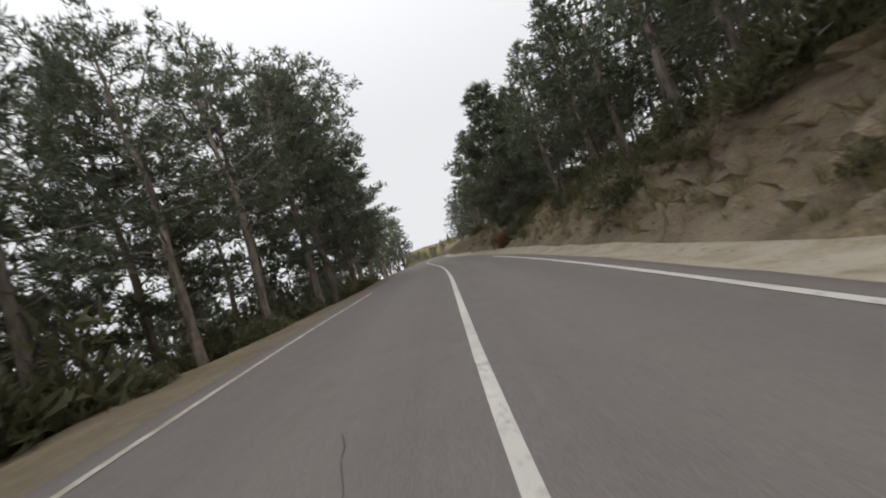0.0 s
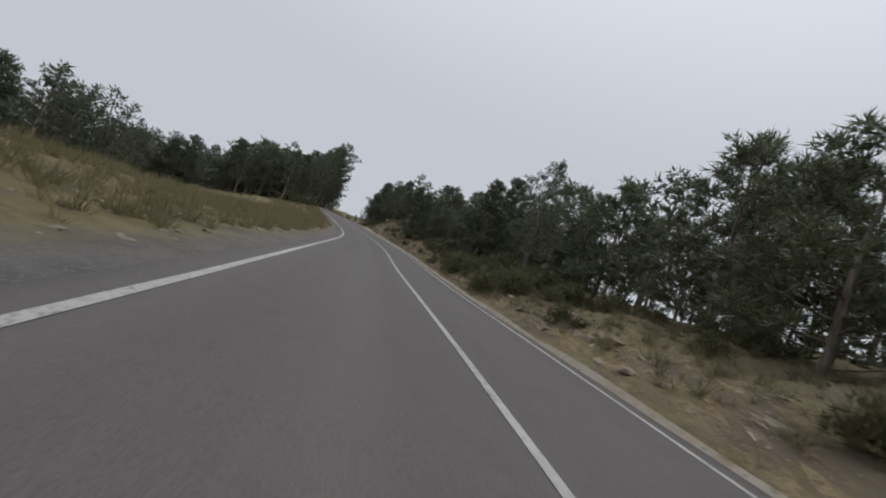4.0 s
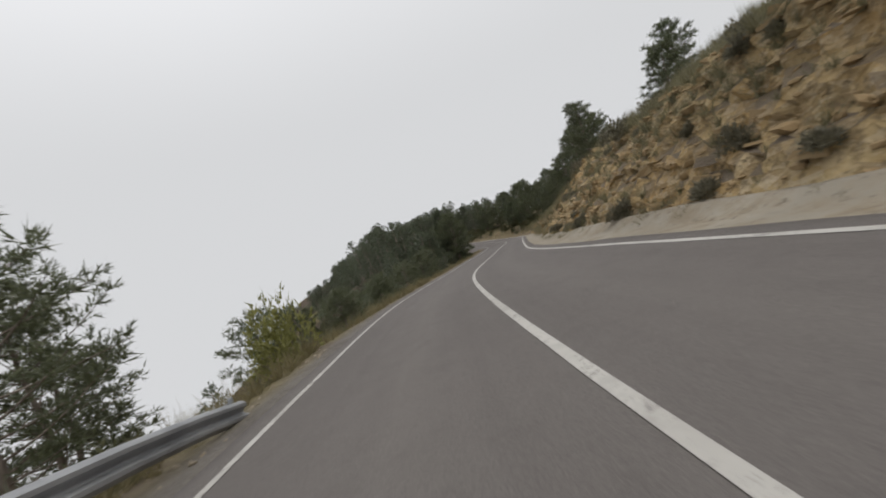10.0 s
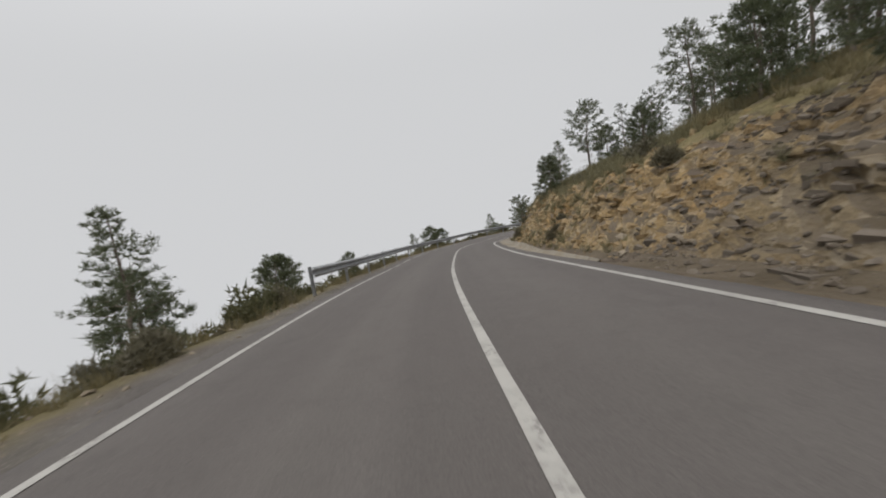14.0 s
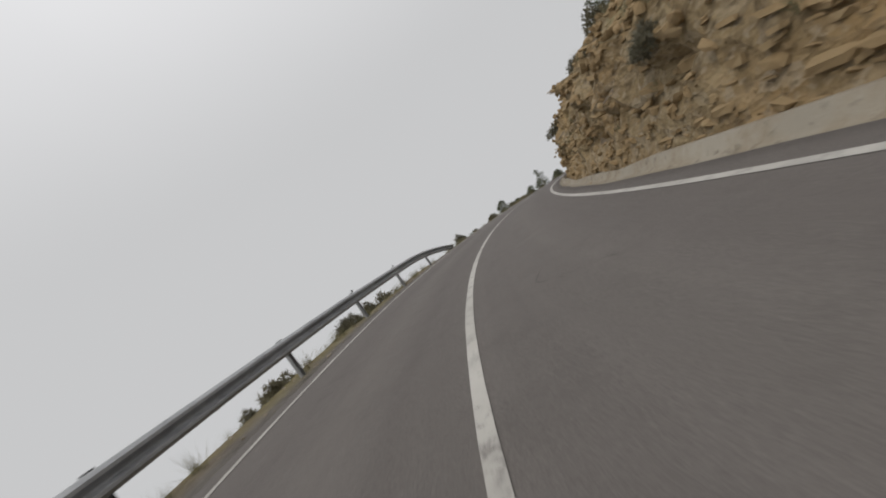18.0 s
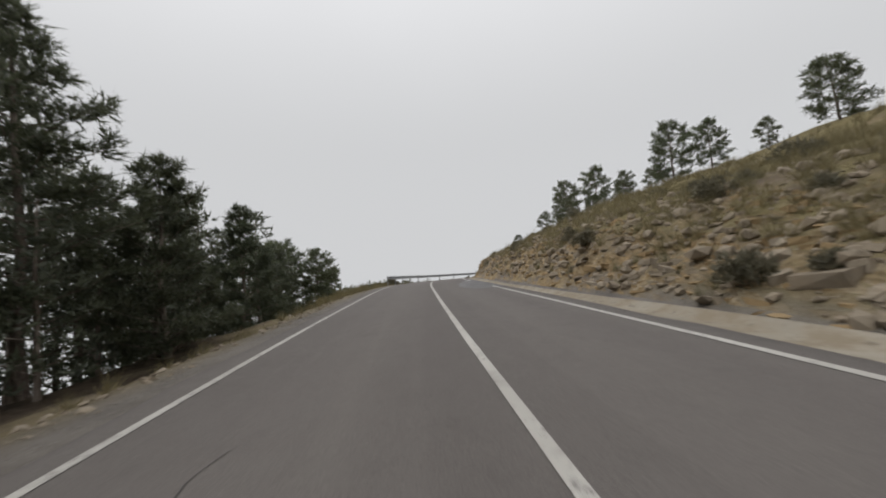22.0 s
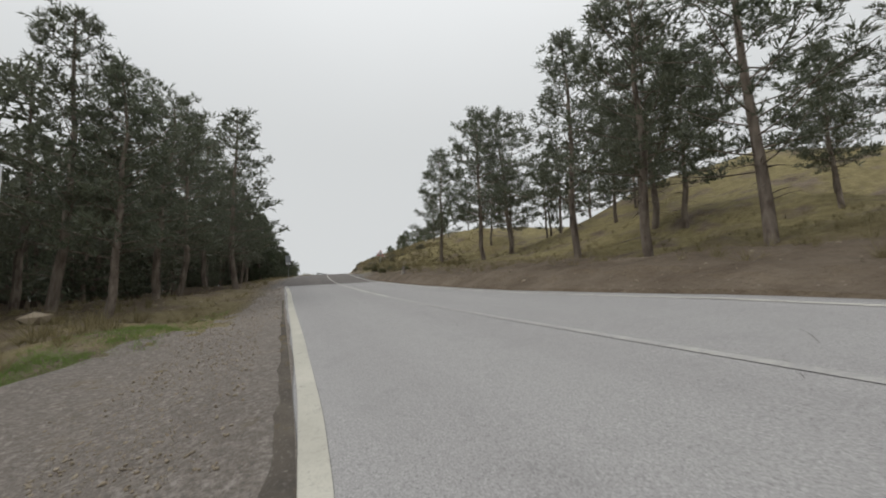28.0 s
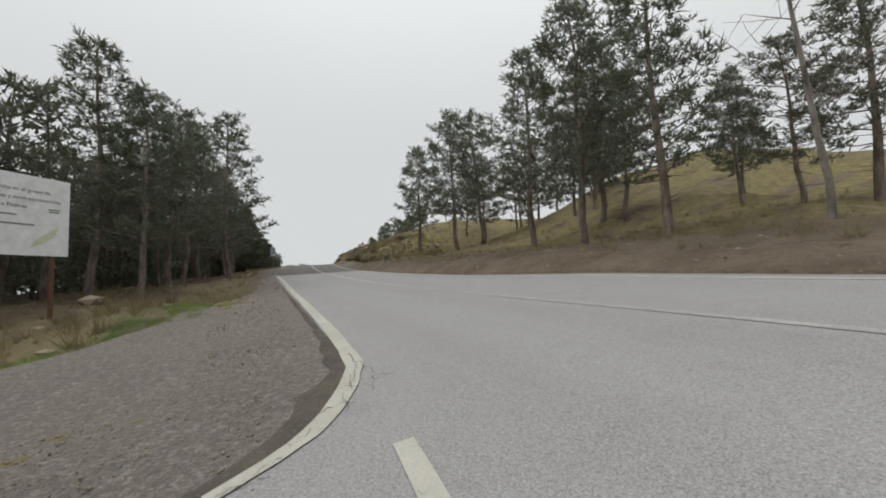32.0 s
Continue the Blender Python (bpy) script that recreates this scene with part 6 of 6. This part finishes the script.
tussocks("esparto_grass", "grey-green esparto tufts on the rocky cuts",
         [(192, 290, R0 + 1.5, R0 + 3.0, 650, 0.38), (190, 290, R0 + 2.8, R0 + 5.4, 2000, 0.46), (190, 290, R0 + 5.0, R0 + 10, 2600, 0.6), (104, 156, R0 + 1.2, R0 + 3.4, 160, 0.34), (160, 190, R0 + 2.5, R0 + 7, 160, 0.32), (160, 190, R0 + 6.5, R0 + 14, 420, 0.42), (58, 110, R0 + 1.6, R0 + 6, 200, 0.42), (260, 306, R0 + 1.6, R0 + 10, 1700, 0.5), (296, 340, R0 + 1.4, R0 + 8, 800, 0.4),
          (364, 400, R0 + 1.8, R0 + 9, 420, 0.45), (362, 386, R0 + 3.6, R0 + 9, 700, 0.5), (186, 288, R0 + 1.1, R0 + 1.7, 150, 0.38), (104, 156, -4.9, -4.2, 170, 0.36), (160, 240, -6.0, -4.5, 170, 0.4), (330, 372, -9, -4.9, 260, 0.38)], STRAW_GREEN, 92, 40)
tussocks("green_grass", "short green grass along the lay-by", [(12.5, 16, -8.7, -7.3, 1500, 0.1), (15, 17.6, -7.9, -6.6, 900, 0.1), (17, 20.6, -7.0, -5.7, 900, 0.1), (20, 25, -5.8, -4.7, 500, 0.1), (13.5, 15.4, -8.0, -7.2, 1400, 0.1), (15.2, 16.8, -7.4, -6.6, 1200, 0.1), (16.6, 18.6, -6.8, -6.0, 1200, 0.1), (18.4, 21, -6.2, -5.2, 900, 0.1)], GRASS, 93, 10, 0.03)


def stone_mesh(seed, flat=0.6):
    bm = bmesh.new()
    bmesh.ops.create_icosphere(bm, subdivisions=1, radius=0.5)
    rng = random.Random(seed)
    ax = [Vector((rng.gauss(0, 1), rng.gauss(0, 1), rng.gauss(0, 1))).normalized() for _ in range(7)]
    for v in bm.verts:
        for n in ax:
            over = v.co.dot(n) - 0.33
            if over > 0:
                v.co -= n * over * 0.85
        v.co *= rng.uniform(0.9, 1.12)
        v.co.z *= flat
    return bm


def stone_kind(seed, flat, mat):
    bm = stone_mesh(seed, flat)
    me = bpy.data.meshes.new("stone")
    bm.to_mesh(me)
    bm.free()
    me.materials.append(mat)
    return me


OCHRE_STONES = [stone_kind(k, 0.45 + 0.06 * k, OCHRE_STONE) for k in range(5)]
GREY_STONES = [stone_kind(10 + k, 0.4 + 0.07 * k, GREY_STONE) for k in range(5)]


def stones(parent, patches, meshes, seed):
    """Single stones set into the face or lying at its foot."""
    rng = np.random.default_rng(seed)
    inv = parent.matrix_world.inverted()
    for s0, s1, u0, u1, count, low, high in patches:
        s, u = rng.uniform(s0, s1, count), u0 + (u1 - u0) * rng.random(count) ** 1.3
        for i, p in enumerate(on_ground(s, u)):
            k = low + (high - low) * rng.random() ** 2
            piece("stone", meshes[i % len(meshes)], parent,
                  at=inv @ Matrix.Translation(p) @ pose(0, 0, 0, rng.uniform(-18, 18), rng.uniform(-18, 18), rng.uniform(0, 360)) @ Matrix.Diagonal((k * rng.uniform(0.8, 1.5), k, k * rng.uniform(0.6, 1.1), 1)))


stones(right_slope, [(190, 285, R0 + 1.7, R0 + 5.5, 170, 0.12, 0.42), (262, 304, R0 + 1.4, R0 + 5, 90, 0.15, 0.5), (104, 156, R0 + 1.2, R0 + 4, 120, 0.12, 0.42)], OCHRE_STONES, 101)
stones(right_slope, [(44, 66, R0 + 1.7, R0 + 5, 60, 0.12, 0.55), (66, 104, R0 + 1.5, R0 + 6, 120, 0.15, 0.5), (364, 384, R0 + 1.8, R0 + 6.5, 70, 0.2, 0.7), (160, 190, R0 + 1.3, R0 + 6, 60, 0.15, 0.5), (296, 364, R0 + 1.2, R0 + 5, 110, 0.12, 0.5)], GREY_STONES, 102)
stones(left_slope, [(12, 60, -9, -5, 40, 0.08, 0.3), (60, 104, -5.6, -4.2, 40, 0.08, 0.25), (240, 330, -7, -4.2, 70, 0.08, 0.3), (330, 375, -7, -4.6, 40, 0.08, 0.3)], GREY_STONES, 103)


def beds(name, label, patches, mat, seed):
    """Broken slabs of the bedded rock, standing out of the cut faces: s0, s1, u0, u1, count, low, high."""
    rng = np.random.default_rng(seed)
    heap = Heap()
    corner = np.array([(x, y, z) for z in (-0.5, 0.5) for x, y in ((-0.5, -0.5), (0.1, -0.56), (0.5, -0.4), (0.5, 0.5), (-0.5, 0.5))])
    faces = np.array([(0, 1, 6), (0, 6, 5), (1, 2, 7), (1, 7, 6), (2, 3, 8), (2, 8, 7), (3, 4, 9), (3, 9, 8), (4, 0, 5), (4, 5, 9), (5, 6, 7), (5, 7, 8), (5, 8, 9), (2, 1, 0), (3, 2, 0), (4, 3, 0)])
    for s0, s1, u0, u1, count, low, high in patches:
        s, u = rng.uniform(s0, s1, count), rng.uniform(u0, u1, count)
        for i, p in enumerate(on_ground(s, u)):
            k = low + (high - low) * rng.random() ** 1.8
            v = (corner + rng.uniform(-0.14, 0.14, corner.shape)) * (k * rng.uniform(0.5, 1.0), k * rng.uniform(0.8, 1.7), k * rng.uniform(0.2, 0.6))
            tilt = Euler((rng.normal(0.05, 0.12), rng.normal(0.0, 0.16), heading(s[i]) + rng.normal(0, 0.35))).to_matrix()
            heap.add(v @ np.array(tilt).T + p - (0, 0, 0.2 * k), faces)
    return thing(name, label, "rock", kind="stuff", mesh=heap.mesh(name, mat))


beds("rock_beds", "broken beds of ochre rock standing out of the cut", [(186, 286, R0 + 1.5, R0 + 4.6, 2400, 0.06, 0.28), (192, 284, R0 + 2, R0 + 4.4, 60, 0.2, 0.42), (104, 157, R0 + 0.9, R0 + 3.4, 4200, 0.05, 0.24), (106, 156, R0 + 1.2, R0 + 3.2, 60, 0.2, 0.5), (70, 108, R0 + 1.4, R0 + 5.0, 1400, 0.06, 0.3)], OCHRE_STONE, 105)
beds("grey_beds", "broken beds of grey limestone standing out of the cut", [(66, 106, R0 + 1.5, R0 + 5.0, 1100, 0.06, 0.34), (66, 106, R0 + 2, R0 + 5, 24, 0.35, 0.7), (362, 384, R0 + 1.7, R0 + 4.8, 1100, 0.08, 0.4), (296, 362, R0 + 1.2, R0 + 3.6, 200, 0.12, 0.5)], GREY_STONE, 106)
beds("scree_beds", "broken beds of dark grey-brown rock in the cut", [(157, 187, R0 + 1.0, R0 + 5.5, 2200, 0.05, 0.22), (157, 187, R0 + 0.9, R0 + 5.2, 40, 0.2, 0.4)], SCREE_STONE, 107)


def boulder(s, u, k, label, turn):
    thing("boulder", label, "rock", mesh=GREY_STONES[2], at=Matrix.Translation(ground_at(s, u)) @ pose(0, 0, 0.1 * k, 10, 0, turn) @ Matrix.Diagonal((k * 1.3, k, k, 1)))


boulder(22.9, -8.6, 0.8, "pale grey boulder beside the pines", 20)
boulder(17.4, -7.6, 0.3, "small white stone in the grass", 80)
boulder(16.2, -6.8, 0.28, "small white stone in the grass", 140)
boulder(367.7, 4.6, 0.9, "pale limestone boulder at the foot of the cut", 30)
boulder(369.0, 5.2, 0.7, "pale limestone boulder at the foot of the cut", 110)
boulder(370.1, -5.8, 0.6, "pale boulder among dry grass tufts", 60)


def rubble(name, label, patches, mat, seed, lift=0.0):
    """Small stones too many to count, joined."""
    rng = np.random.default_rng(seed)
    bm = stone_mesh(seed, 0.6)
    base = np.array([v.co[:] for v in bm.verts])
    faces = np.array([[v.index for v in f.verts] for f in bm.faces])
    bm.free()
    heap = Heap()
    for s0, s1, u0, u1, count, low, high in patches:
        s, u = rng.uniform(s0, s1, count), rng.uniform(u0, u1, count)
        for p in on_ground(s, u):
            k = low + (high - low) * rng.random() ** 2.2
            turn = Euler(rng.uniform(-0.6, 0.6, 3) * (1, 1, 5)).to_matrix()
            heap.add((base * rng.uniform(0.7, 1.3, 3) * k) @ np.array(turn).T + p + (0, 0, lift), faces)
    return thing(name, label, "stones", kind="stuff", mesh=heap.mesh(name, mat))


rubble("scree", "small ochre and grey stones on the cut faces", [(190, 290, R0 + 1.4, R0 + 6, 4200, 0.05, 0.4), (104, 158, R0 + 1.0, R0 + 4.5, 4200, 0.05, 0.36), (186, 290, R0 + 0.6, R0 + 1.6, 1100, 0.03, 0.14), (104, 157, R0 + 0.5, R0 + 1.2, 600, 0.03, 0.14)], OCHRE_STONE, 111)
rubble("grey_scree", "small grey stones along the verges and slopes", [(62, 104, R0 + 1.5, R0 + 7, 2200, 0.06, 0.5), (364, 385, R0 + 1.6, R0 + 6, 1200, 0.06, 0.36),
       (296, 364, R0 + 0.9, R0 + 5, 600, 0.04, 0.22), (8, 60, R0 + 0.8, R0 + 6, 420, 0.03, 0.14), (100, 300, -5.0, -3.6, 2200, 0.03, 0.13), (36, 100, -5.0, -3.7, 700, 0.03, 0.13), (300, 330, -8, -3.8, 500, 0.03, 0.18)], GREY_STONE, 112)
rubble("dark_scree", "small dark grey-brown stones on the cut", [(157, 187, R0 + 0.8, R0 + 7.0, 3600, 0.04, 0.2)], SCREE_STONE, 114)
rubble("verge_stones", "pale broken stones along the verge", [(258, 300, -4.7, -3.7, 420, 0.04, 0.2), (60, 104, -4.8, -3.9, 260, 0.04, 0.18), (330, 372, -4.8, -3.8, 300, 0.04, 0.2)], GREY_STONE, 115)
rubble("loose_gravel", "loose pale and dark gravel on the lay-by", [(7.6, 14.5, -7.8, -3.8, 7000, 0.007, 0.03), (7.6, 15, -7.4, -3.8, 260, 0.03, 0.055), (13, 20, -6.4, -3.5, 3200, 0.01, 0.045), (20, 34, -4.6, -3.2, 900, 0.015, 0.06)], GREY_STONE, 113, 0.022)
